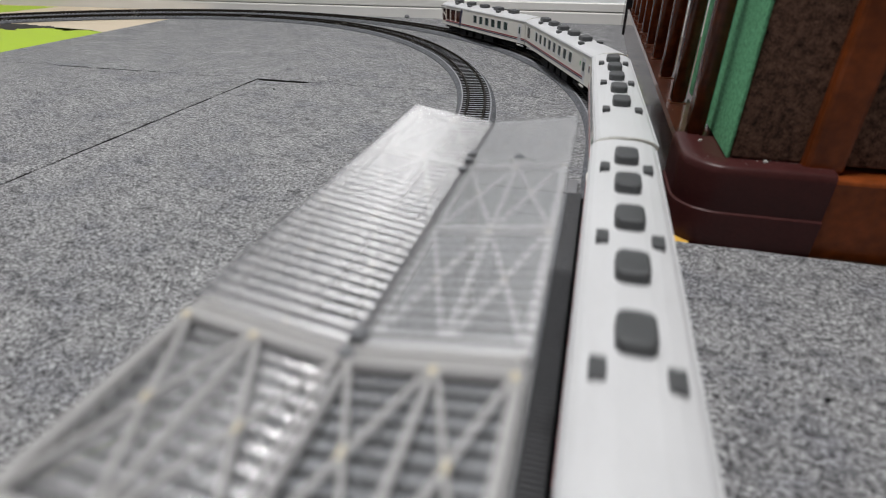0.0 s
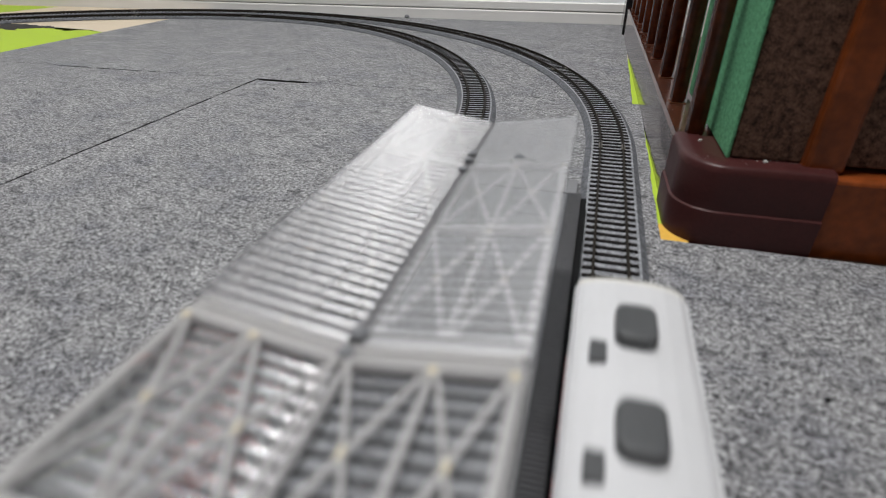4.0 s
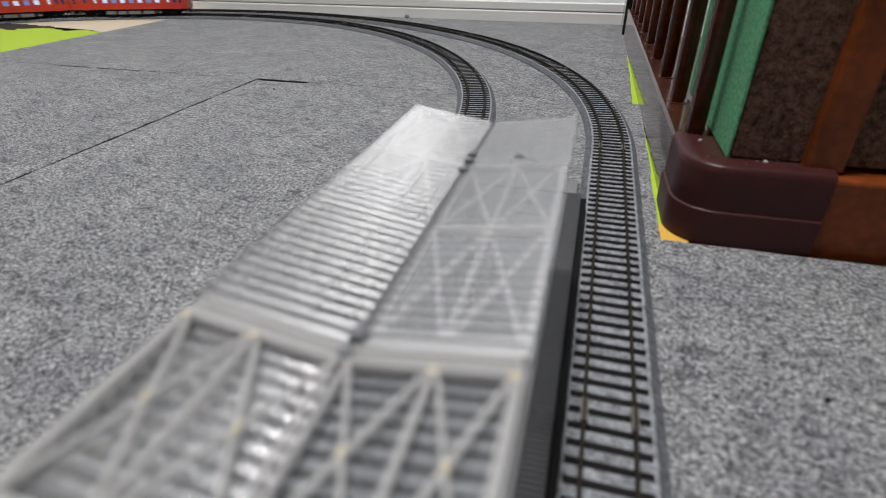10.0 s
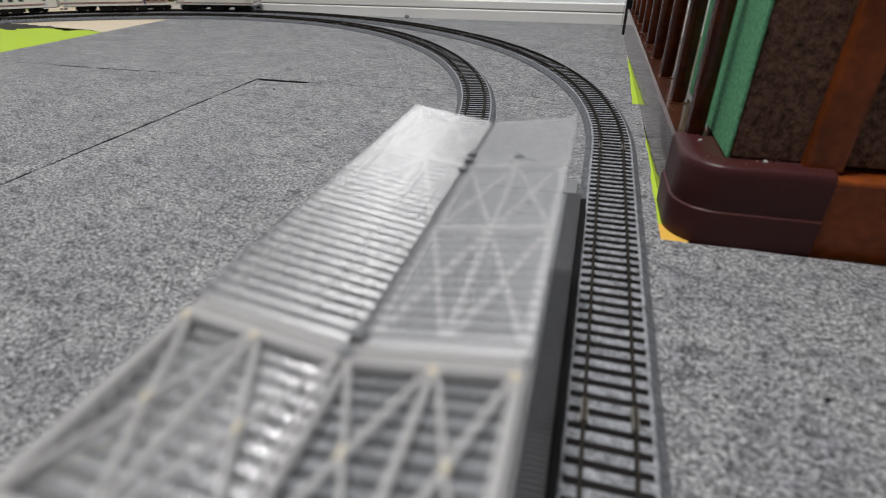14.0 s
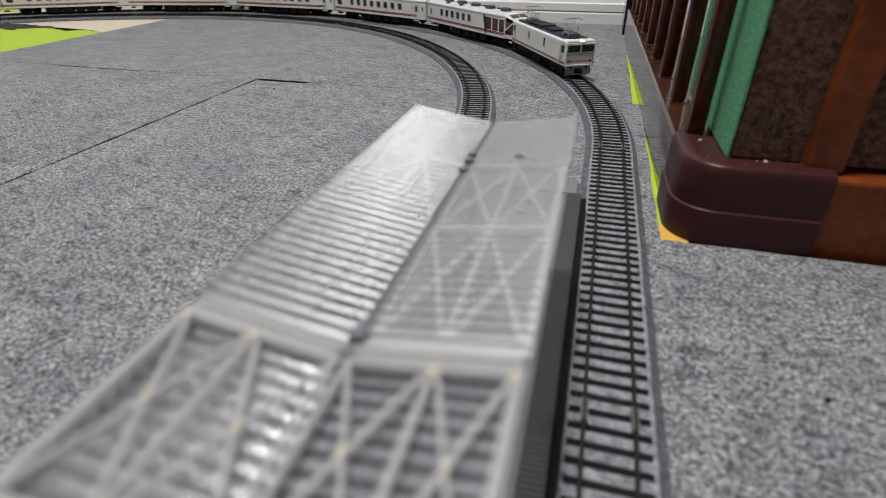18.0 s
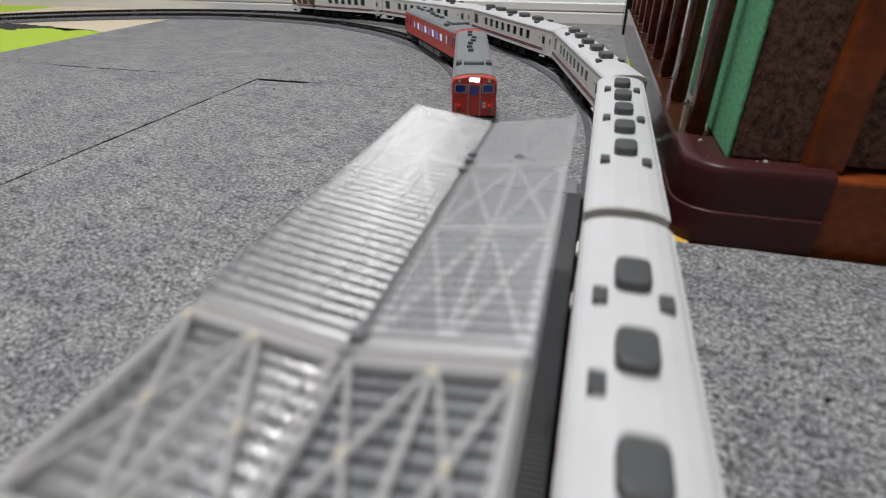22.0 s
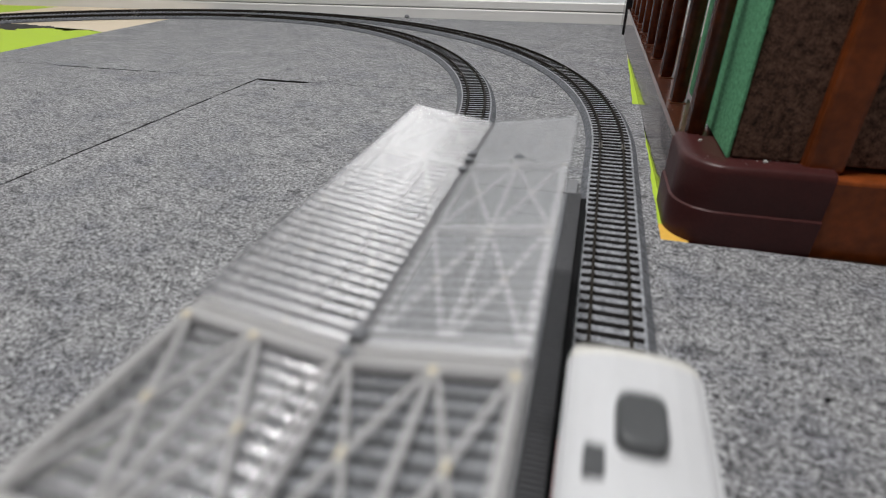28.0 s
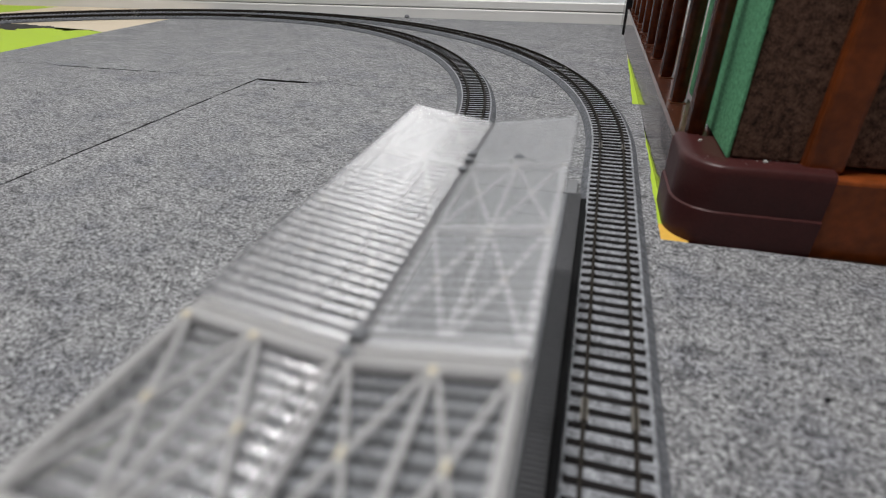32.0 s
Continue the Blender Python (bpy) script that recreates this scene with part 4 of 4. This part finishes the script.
        for side in (-1, 1):
            bar(f, (h - 21, side * (W2 - 0.8), 28), (h - 4, side * (W2 - 2.2), 40), 1.4, 1.6)
        box(f, h - 21, h - 4, -W2 + 1.4, W2 - 1.4, 18, 24.0, bevel=0.8)
        part("nose_frame", f, "cream", car)
        part("end_glass", B(h - 7.5, h - 6.3, -W2 + 2.6, W2 - 2.6, 23.5, 40.2), "glass_brown", car, "observation end window, red seats inside")
        for side in (-1, 1):
            part("corner_glass", B(h - 20.8, h - 7.6, side * (W2 - 1.6) - 0.3, side * (W2 - 1.6) + 0.3, 23.6, 40), "glass_brown", car)
    g = bmesh.new()
    box(g, -h - 2.4, -h, -5.5, 5.5, 18.0, 39.5, bevel=0.5)
    part("gangway", g, "black", car)
    for a, b in ((-44, -18), (-12, 6), (12, 26), (32, 50)):
        part("underfloor_box", B(a, b, -15, -5, 8.8, 16.6, bevel=0.5), "black", car)
        part("underfloor_box", B(a + 3, b + 2, 5, 15, 9.1, 16.6, bevel=0.5), "black", car)
    for x in (-76, 76):
        wheel_set(car, x)
    for x in (-h - 3, h + 0.5):
        part("coupler", B(x - 1.5, x + 4, -2, 2, 10.4, 13.2, bevel=0.4), "black", car)
    for u in units:
        roof_unit(car, -h + u)
    for u, sides in vents:
        for s in sides:
            vent(car, -h + u, 9.6 * s)
    return car


def pantograph(parent, x):
    """Raised diamond pantograph of thin silver rods on insulators."""
    z0, z1, z2 = 51.2, 59.0, 66.5
    p = tagged(part("pantograph", B(x - 1.5, x + 1.5, -6.5, 6.5, z0 - 0.5, z0 + 0.5, bevel=0.2), "steel", parent), "raised silver wire pantograph")
    for sy in (-1, 1):
        part("base_bar", bar(bmesh.new(), (x - 8, sy * 5.6, z0), (x + 8, sy * 5.6, z0), 0.9, 0.9), "steel", p)
        for sx in (-1, 1):
            part("lower_arm", cyl(bmesh.new(), (x + sx * 2.0, sy * 5.6, z0 + 0.5), (x + sx * 8.0, sy * 5.0, z1), 0.36, 6), "steel", p)
            part("upper_arm", cyl(bmesh.new(), (x + sx * 8.0, sy * 5.0, z1), (x + sx * 1.2, sy * 4.4, z2), 0.28, 6), "steel", p)
            part("horn", cyl(bmesh.new(), (x + sx * 1.5, sy * 7.2, z2 + 0.2), (x + sx * 1.5, sy * 11.0, z2 - 1.6), 0.36, 6), "steel", p)
            part("insulator", cyl(bmesh.new(), (x + sx * 7, sy * 6.4, 48.1), (x + sx * 7, sy * 6.4, 50.6), 1.0, 8, 0.8), "green_felt", p, "small green insulator")
            part("spring_box", B(x + sx * 3.2 - 1.1, x + sx * 3.2 + 1.1, sy * 3.2 - 1.0, sy * 3.2 + 1.0, z0 - 0.6, z0 + 1.2, bevel=0.2), "steel", p)
    for sx in (-1, 1):
        part("knee_bar", cyl(bmesh.new(), (x + sx * 8.0, -5.2, z1), (x + sx * 8.0, 5.2, z1), 0.26, 6), "steel", p)
        part("cross_wire", cyl(bmesh.new(), (x + sx * 8.0, sx * 5.0, z1), (x + sx * 1.4, -sx * 4.4, z2 - 0.3), 0.2, 6), "steel", p)
        part("cross_wire", cyl(bmesh.new(), (x + sx * 2.0, -sx * 5.6, z0 + 0.6), (x + sx * 8.0, sx * 5.0, z1), 0.2, 6), "steel", p)
        part("end_bar", bar(bmesh.new(), (x + sx * 8, -5.6, z0), (x + sx * 8, 5.6, z0), 0.8, 0.8), "steel", p)
        part("contact_strip", bar(bmesh.new(), (x + sx * 1.5, -7.4, z2 + 0.2), (x + sx * 1.5, 7.4, z2 + 0.2), 0.9, 0.5), "steel", p)


LOCO = 172.0


def locomotive():
    lo = tagged(new("electric_locomotive"), "cream-white electric locomotive model with navy roof and two pantographs", "model locomotive")
    h = LOCO / 2
    w = 17.4
    holes = [(-27, -21, 30.5, 41.5), (21, 27, 30.5, 41.5)]
    for side in (-1, 1):
        y = side * w
        wall = part("side_wall", side_wall(-h + 10, h - 10, y, 19.4, 44.5, holes), "cream", lo)
        panes(wall, y, holes, "black", "narrow dark window", "roof_white")
        o = (y, y + 0.25) if side > 0 else (y - 0.25, y)
        part("stripe", B(-h + 3, h - 3, *o, 23.0, 23.9), "stripe_red", lo, "maroon waist stripe")
        part("stripe", B(-h + 3, h - 3, *o, 21.8, 22.3), "stripe_navy", lo, "thin navy waist stripe")
        for e in (-1, 1):
            xa, xb = sorted((e * (h - 13.5), e * (h - 6.5)))
            part("cab_side_window", B(xa, xb, *o, 33.6, 41.4, bevel=0.1), "glass_dark", lo)
            part("cab_step", B(xa, xb, *sorted((side * 12.5, side * 16.6)), 9.5, 15.5, bevel=0.4), "black", lo)
        for x in (h - 15, -h + 15):
            part("handrail", cyl(bmesh.new(), (x, y + side * 0.9, 21), (x, y + side * 0.9, 40), 0.3, 6), "steel", lo)
    rb = bmesh.new()
    prof = [(-w, 44.0), (-w + 0.4, 45.6), (-w + 2.4, 46.8), (w - 2.4, 46.8), (w - 0.4, 45.6), (w, 44.0)]
    extrude(rb, prof, -h + 6, h - 6)
    part("roof", rb, "cream", lo, "cream roof rim")
    part("roof_panel", B(-h + 12, h - 14, -14.4, 14.4, 46.5, 47.6, bevel=0.3), "loco_navy", lo, "navy roof panel")
    part("roof_walk", B(-h + 9, h - 11, -11.6, 11.6, 47.5, 48.2, bevel=0.2), "loco_black", lo, "charcoal roof walkway")
    for a, b, ww, t in ((-44, -6, 10.0, 50.4), (2, 26, 9.0, 50.0)):
        part("roof_box", B(a, b, -ww, ww, 48.2, t, bevel=0.8), "loco_black", lo)
    part("roof_box", B(30, 42, 1.0, 9.5, 48.2, 51.0, bevel=0.6), "loco_grey", lo, "slate grey roof box")
    for x in (-58, 56):
        pantograph(lo, x)
    for e in (-1, 1):
        cab = bmesh.new()
        prof2 = [(-w, 19.4), (-w, 44.4), (-w + 0.6, 46), (-w + 2.6, 47.4), (w - 2.6, 47.4), (w - 0.6, 46), (w, 44.4), (w, 19.4)]
        extrude(cab, prof2, 0, 0, [(e * (h - 15), 1, 1, 19.4), (e * (h - 6.0), 1, 1, 19.4), (e * (h - 3.2), 0.985, 0.985, 19.4), (e * (h - 2.6), 0.96, 0.955, 19.4)])
        c = part("cab", cab, "cream", lo)
        x = e * (h - 2.9)

        def plate(x0, x1, y0, y1, z0, z1, bevel=0.0):
            return B(min(e * x0, e * x1), max(e * x0, e * x1), y0, y1, z0, z1, bevel=bevel)

        hh = h - 2.9
        part("brow", plate(hh - 1, hh + 1.1, -w + 0.8, w - 0.8, 42.5, 44.2, 0.4), "cream", c)
        for s in (-1, 1):
            ya, yb = sorted((s * 0.9, s * 15.6))
            part("windscreen_frame", plate(hh, hh + 0.75, ya - 0.6, yb + 0.6, 33.9, 42.4, 0.2), "cream", c)
            part("windscreen", plate(hh, hh + 0.95, ya + 0.3, yb - 0.2, 34.9, 41.9), "glass_dark", c, "dark greenish windscreen")
            tl = bmesh.new()
            cyl(tl, (e * hh, s * 12.2, 25.2), (e * (hh + 1.8), s * 12.2, 25.2), 1.0, 12)
            part("marker_lamp", tl, "glass_brown", c)
            part("handrail", cyl(bmesh.new(), (e * (hh + 1.2), s * 15, 21), (e * (hh + 1.2), s * 15, 31), 0.3, 6), "steel", c)
            part("handrail", cyl(bmesh.new(), (e * (hh + 1.2), s * 2, 31.8), (e * (hh + 1.2), s * 14.2, 31.8), 0.3, 6), "steel", c)
        part("front_band", plate(hh, hh + 0.5, -15.6, 15.6, 31.3, 32.3, 0.1), "glass_dark", c, "dark greenish band")
        part("front_band", plate(hh, hh + 0.5, -15.8, 15.8, 24.4, 25.3, 0.1), "stripe_rose", c, "thin rose front band")
        part("ledge", plate(hh, hh + 2.0, -16.4, 16.4, 19.3, 21.0, 0.4), "roof_white", c)
        lamp = bmesh.new()
        box(lamp, min(e * (hh - 4), e * (hh + 1.4)), max(e * (hh - 4), e * (hh + 1.4)), -3.3, 3.3, 44.6, 48.6, bevel=1.1)
        hl = part("headlamp", lamp, "cream", c)
        for s in (-1, 1):
            l = bmesh.new()
            cyl(l, (e * (hh + 1.0), s * 1.45, 46.7), (e * (hh + 1.9), s * 1.45, 46.7), 1.2, 14)
            part("lamp_lens", l, "lamp_warm" if e > 0 else "lamp_dead", hl, "lit warm headlamp lens" if e > 0 else "")
        sk = bmesh.new()
        extrude(sk, [(-12.4, 8.7), (-13.6, 9.6), (-14.2, 19.0), (14.2, 19.0), (13.6, 9.6), (12.4, 8.7)], *sorted((e * (hh - 9), e * (hh - 0.9))))
        skirt = part("skirt", sk, "lavender", lo, "lavender-grey front skirt")
        part("coupler_pocket", plate(hh - 1.2, hh - 0.6, -4.2, 4.2, 11.2, 16.0, 0.2), "black", skirt)
        for s in (-1, 1):
            part("hose_socket", plate(hh - 1.2, hh - 0.5, s * 9.4 - 1.6, s * 9.4 + 1.6, 16.4, 18.4, 0.2), "black", skirt)
        part("coupler", plate(hh - 2, hh + 4.5, -3.2, 3.2, 11.6, 15.0, 0.6), "black", lo)
    part("underframe", B(-h + 10, h - 10, -15.5, 15.5, 14.4, 19.4), "black", lo)
    part("tank", B(-12, 12, -15, 15, 9.0, 14.3, bevel=0.6), "black", lo)
    for x in (-53, 0, 53):
        wheel_set(lo, x)
    # the body stands a little lower than the coaches
    for o in lo.children_recursive:
        for v in o.data.vertices:
            v.co.z = 0.0075 + (v.co.z - 0.0075) * 0.945
    return lo


def railcar(label):
    """A red diesel railcar with lit windows; the cab with its lit lamp at the trailing end too."""
    rc = tagged(new("diesel_railcar"), label, "model railcar", "red railcars")
    h, w = 110.8, 17.6
    holes = [(-62 + i * 16.5, -62 + i * 16.5 + 9.6, 29.5, 38.5) for i in range(7)]
    small = [(58, 63, 29.5, 39.5), (-80, -75, 29.5, 39.5), (-103, -98, 29, 39.5), (98, 103, 29, 39.5)]
    for side in (-1, 1):
        y = side * w
        wall = part("side_wall", side_wall(-h + 1.5, h - 1.5, y, 18.2, 44.6, holes + small), "kiha_red", rc)
        panes(wall, y, holes[::2] + small[:2], "window_lit", "window lit blue-white from inside", "steel")
        panes(wall, y, holes[1::2], "window_dim", "window dimly lit blue from inside", "steel")
        panes(wall, y, small[2:], "window_blue")
        for x in (-90, 80):
            o = (y, y + 0.25) if side > 0 else (y - 0.25, y)
            door = part("door", B(x - 5, x + 5, *o, 17.6, 41.5, bevel=0.1), "kiha_red", rc)
            o2 = (y + 0.2, y + 0.4) if side > 0 else (y - 0.4, y - 0.2)
            part("window", B(x - 2.4, x + 2.4, *o2, 30, 39), "window_blue", door)
    prof = [(-w, 44.2), (-w + 0.6, 46.0), (-w + 3.4, 48.2), (-6, 49.8), (6, 49.8), (w - 3.4, 48.2), (w - 0.6, 46.0), (w, 44.2)]
    rb = bmesh.new()
    extrude(rb, prof, -h + 5, h - 5)
    part("roof", rb, "kiha_roof", rc, "grey roof")
    for x, y in ((88, 2), (72, 2), (54, -2), (38, -1), (22, 2), (4, 3), (-14, 2)):
        part("roof_vent", B(x - 3.2, x + 3.2, y - 2.6, y + 2.6, 49.4, 52.2, bevel=0.4), "kiha_unit", rc)
    part("roof_unit", B(-74, -50, -8.4, 8.4, 49.3, 52.9, bevel=1.4), "kiha_roof", rc, "large grey roof box")
    for s in (-1, 1):
        part("roof_duct", B(-70, -60, s * 12.6 - 2.4, s * 12.6 + 2.4, 47.6, 51.2, bevel=0.8), "kiha_unit", rc)
    for e in (-1, 1):
        cab = bmesh.new()
        prof2 = [(-w, 18.0), (-w, 44.2), (-w + 0.8, 46.2), (-w + 3.6, 48.0), (-6, 49.3), (6, 49.3), (w - 3.6, 48.0), (w - 0.8, 46.2), (w, 44.2), (w, 18.0)]
        extrude(cab, prof2, 0, 0, [(e * (h - 4.0), 1, 1, 18.0), (e * (h - 2.2), 1, 0.995, 18.0), (e * (h - 0.9), 0.985, 0.98, 18.0), (e * (h - 0.2), 0.96, 0.955, 18.0)])
        c = part("cab", cab, "kiha_red", rc)

        def plate(x0, x1, y0, y1, z0, z1, bevel=0.0):
            return B(min(e * x0, e * x1), max(e * x0, e * x1), y0, y1, z0, z1, bevel=bevel)

        part("gangway_door", plate(h - 0.6, h + 0.5, -4.2, 4.2, 18.0, 43.0, 0.3), "kiha_red", c)
        part("door_window", plate(h - 0.4, h + 0.7, -3.3, 3.3, 34.4, 41.8), "window_blue", c, "blue-lit gangway door window")
        for s in (-1, 1):
            ya, yb = sorted((s * 6.4, s * 15.2))
            part("windscreen", plate(h - 0.5, h + 0.25, ya + 0.5, yb - 0.5, 36.6, 42.0, 0.1), "window_blue", c, "blue-lit cab window")
            part("windscreen_rim", plate(h - 0.5, h + 0.1, ya - 0.3, yb + 0.3, 35.9, 42.7, 0.1), "steel", c, "silver windscreen rim")
            sw = (s * w, s * w + 0.25) if s > 0 else (s * w - 0.25, s * w)
            xa, xb = sorted((e * (h - 7.5), e * (h - 2.6)))
            part("corner_window", B(xa, xb, *sw, 35.9, 42.7, bevel=0.1), "steel", c, "silver-framed corner window")
            part("corner_pane", B(xa + 0.8, xb - 0.8, sw[0] - 0.1, sw[1] + 0.1, 36.7, 41.9), "window_blue", c)
            bm = bmesh.new()
            cyl(bm, (e * (h + 0.9), s * 4.7, 18.2), (e * (h + 0.9), s * 4.7, 43), 0.5, 6)
            part("door_post", bm, "steel", c)
            bm = bmesh.new()
            cyl(bm, (e * (h - 0.8), s * 11.6, 45.2), (e * (h + 0.5), s * 11.6, 45.2), 1.7, 14)
            part("side_lamp", bm, "unit", c)
            bm = bmesh.new()
            cyl(bm, (e * (h + 0.3), s * 11.6, 45.2), (e * (h + 0.7), s * 11.6, 45.2), 1.1, 12)
            part("side_lens", bm, "lamp_dead", c)
            bm = bmesh.new()
            cyl(bm, (e * (h - 0.8), s * 12.4, 26.5), (e * (h + 0.6), s * 12.4, 26.5), 0.95, 12)
            part("tail_lamp", bm, "tail_red" if e < 0 else "stripe_red", c)
            bm = bmesh.new()
            cyl(bm, (e * (h + 0.9), s * 14.5, 18.8), (e * (h + 0.9), s * 14.5, 29), 0.35, 6)
            part("handrail", bm, "steel", c)
            for i in range(3):
                part("step_iron", plate(h - 0.3, h + 0.35, s * 12.6 - 2.6, s * 12.6 + 2.6, 19.4 + 2.4 * i, 20.0 + 2.4 * i), "stripe_red", c)
        for z in (24.5, 27.0):
            part("plate_mark", plate(h - 0.3, h + 0.2, -9.2, -6.6, z, z + 1.6), "roof_white", c, "pale painted mark")
        hl = part("headlamp", plate(h - 4, h + 0.3, -4.6, 4.6, 43.9, 48.4, 0.8), "unit", c)
        for s in (-1, 1):
            part("lamp_lens", plate(h - 0.2, h + 0.7, s * 2.0 - 1.7, s * 2.0 + 1.6, 45.0, 47.4, 0.6), "lamp_cool", hl, "bright white headlamp lens")
        part("pilot", plate(h - 4, h + 0.2, -13.6, 13.6, 9.0, 11.4, 0.5), "gear", rc)
        for s in (-1, 1):
            part("pilot_stay", plate(h - 2.5, h - 0.3, s * 12.4 - 1.2, s * 12.4 + 1.2, 11.4, 15.5, 0.2), "gear", rc)
        part("coupler", plate(h - 2, h + 3.0, -2.4, 2.4, 10.2, 13.4, 0.5), "black", rc)
    part("floor_pan", B(-h + 2, h - 2, -w + 1.3, w - 1.3, 15.4, 18.6), "black", rc)
    for a, b in ((-46, -24), (-20, 4), (8, 24), (28, 46)):
        for s in (-1, 1):
            part("underfloor_box", B(a, b, *sorted((s * 5.5, s * 16.2)), 9.0, 15.4, bevel=0.7), "gear", rc)
    for x in (-74, 74):
        wheel_set(rc, x)
    return rc


PLAIN = "cream-white coach model with maroon and navy stripes, grey roof coolers"
even = [29, 62, 95, 130.5, 164.5]
GAPS = [3.0, 7.0, 4.0, 2.0, 1.4, 3.0, 0.0]
TRAIN = [(locomotive(), LOCO)]
lounge_coach = coach("cream-white lounge coach model with raked observation end and large windows", [42.5 + 36.6 * i for i in range(5)],
                    [(54, (-1, 1)), (91.5, (-1,)), (125, (1,)), (161, (1,))], lounge=True)
TRAIN.append((lounge_coach, CAR))
first = coach(PLAIN, even, [(41, (-1, 1)), (109.5, (-1, 1)), (179, (-1, 1))])
TRAIN.append((first, CAR))
for i in range(3):
    TRAIN.append((copy_thing(first, pose(0, 0, 0)), CAR))
TRAIN.append((coach("cream-white end lounge coach model with raked observation end", [49 + 36.5 * i for i in range(5)],
                    [(72, (-1, 1)), (110, (-1,)), (148, (1,)), (184, (1,))], lounge=True, rake=11.0, roof_panes=False), CAR))
rear_car = railcar("red diesel railcar model with lit windows and white lamp")
RED = [(copy_thing(rear_car, pose(0, 0, 0)), 225.0), (rear_car, 225.0)]


# ---- what moves ----
# front of the white train along the outer way (millimetres), running towards smaller values
OUT_ROWS = [(0.0, -601.0 + OUTER.length), (2.0, -601.0 - 207 * 2.0 + OUTER.length), (3.0, -606.0 - 207 * 3.0 + OUTER.length), (5.0, -608.0 - 207 * 5.0 + OUTER.length), (11.8, 1973.0), (12.5, 1811.0), (13.0, 1691.0), (13.5, 1576.0), (14.0, 1463.0), (14.5, 1356.0), (16.5, 927.0), (18.0, 616.0), (19.2, 371.0), (20.0, 205.0), (21.0, -9.0), (25.0, 4339.5 - 207 * 25.0), (28.0, 4326.5 - 207 * 28.0), (32.0, 4326.5 - 207 * 32.0)]
# rear of the red train along the inner way, running towards larger values
IN_ROWS = [(0.0, 381.0 - 299 * 6.5), (12.0, 381.0 + 299 * 5.5), (18.5, 112.0 - 292 * 2.5 + INNER.length), (21.0, 112.0 + INNER.length), (22.3, 496.0 + INNER.length), (23.0, 698.0 + INNER.length), (24.0, 996.0 + INNER.length), (32.0, 996.0 + 296 * 8.0 + INNER.length)]


def along(rows, t):
    return float(np.interp(t, [r[0] for r in rows], [r[1] for r in rows]))


def ride(loop, middle, half, backwards):
    """Pose of a vehicle whose two bogies stand on the way at middle - half and middle + half."""
    ax, ay, _ = loop.at(middle - half)
    bx, by, _ = loop.at(middle + half)
    turn = math.atan2(by - ay, bx - ax) + (math.pi if backwards else 0.0)
    return Matrix.Translation(((ax + bx) / 2000, (ay + by) / 2000, 0)) @ Matrix.Rotation(turn, 4, "Z")


def motions():
    times = [i * 0.25 for i in range(129)]
    back = 0.0
    for (ob, long), gap in zip(TRAIN, GAPS):
        half = 53.0 if long == LOCO else 76.0
        walk(ob, [(t, ride(OUTER, along(OUT_ROWS, t) + back + long / 2, half, ob is not TRAIN[-1][0])) for t in times])
        back += long + gap
    ahead = 225.0
    for ob, long in RED:
        walk(ob, [(t, ride(INNER, along(IN_ROWS, t) + ahead + long / 2, 76.0, False)) for t in times])
        ahead -= 225.0


motions()
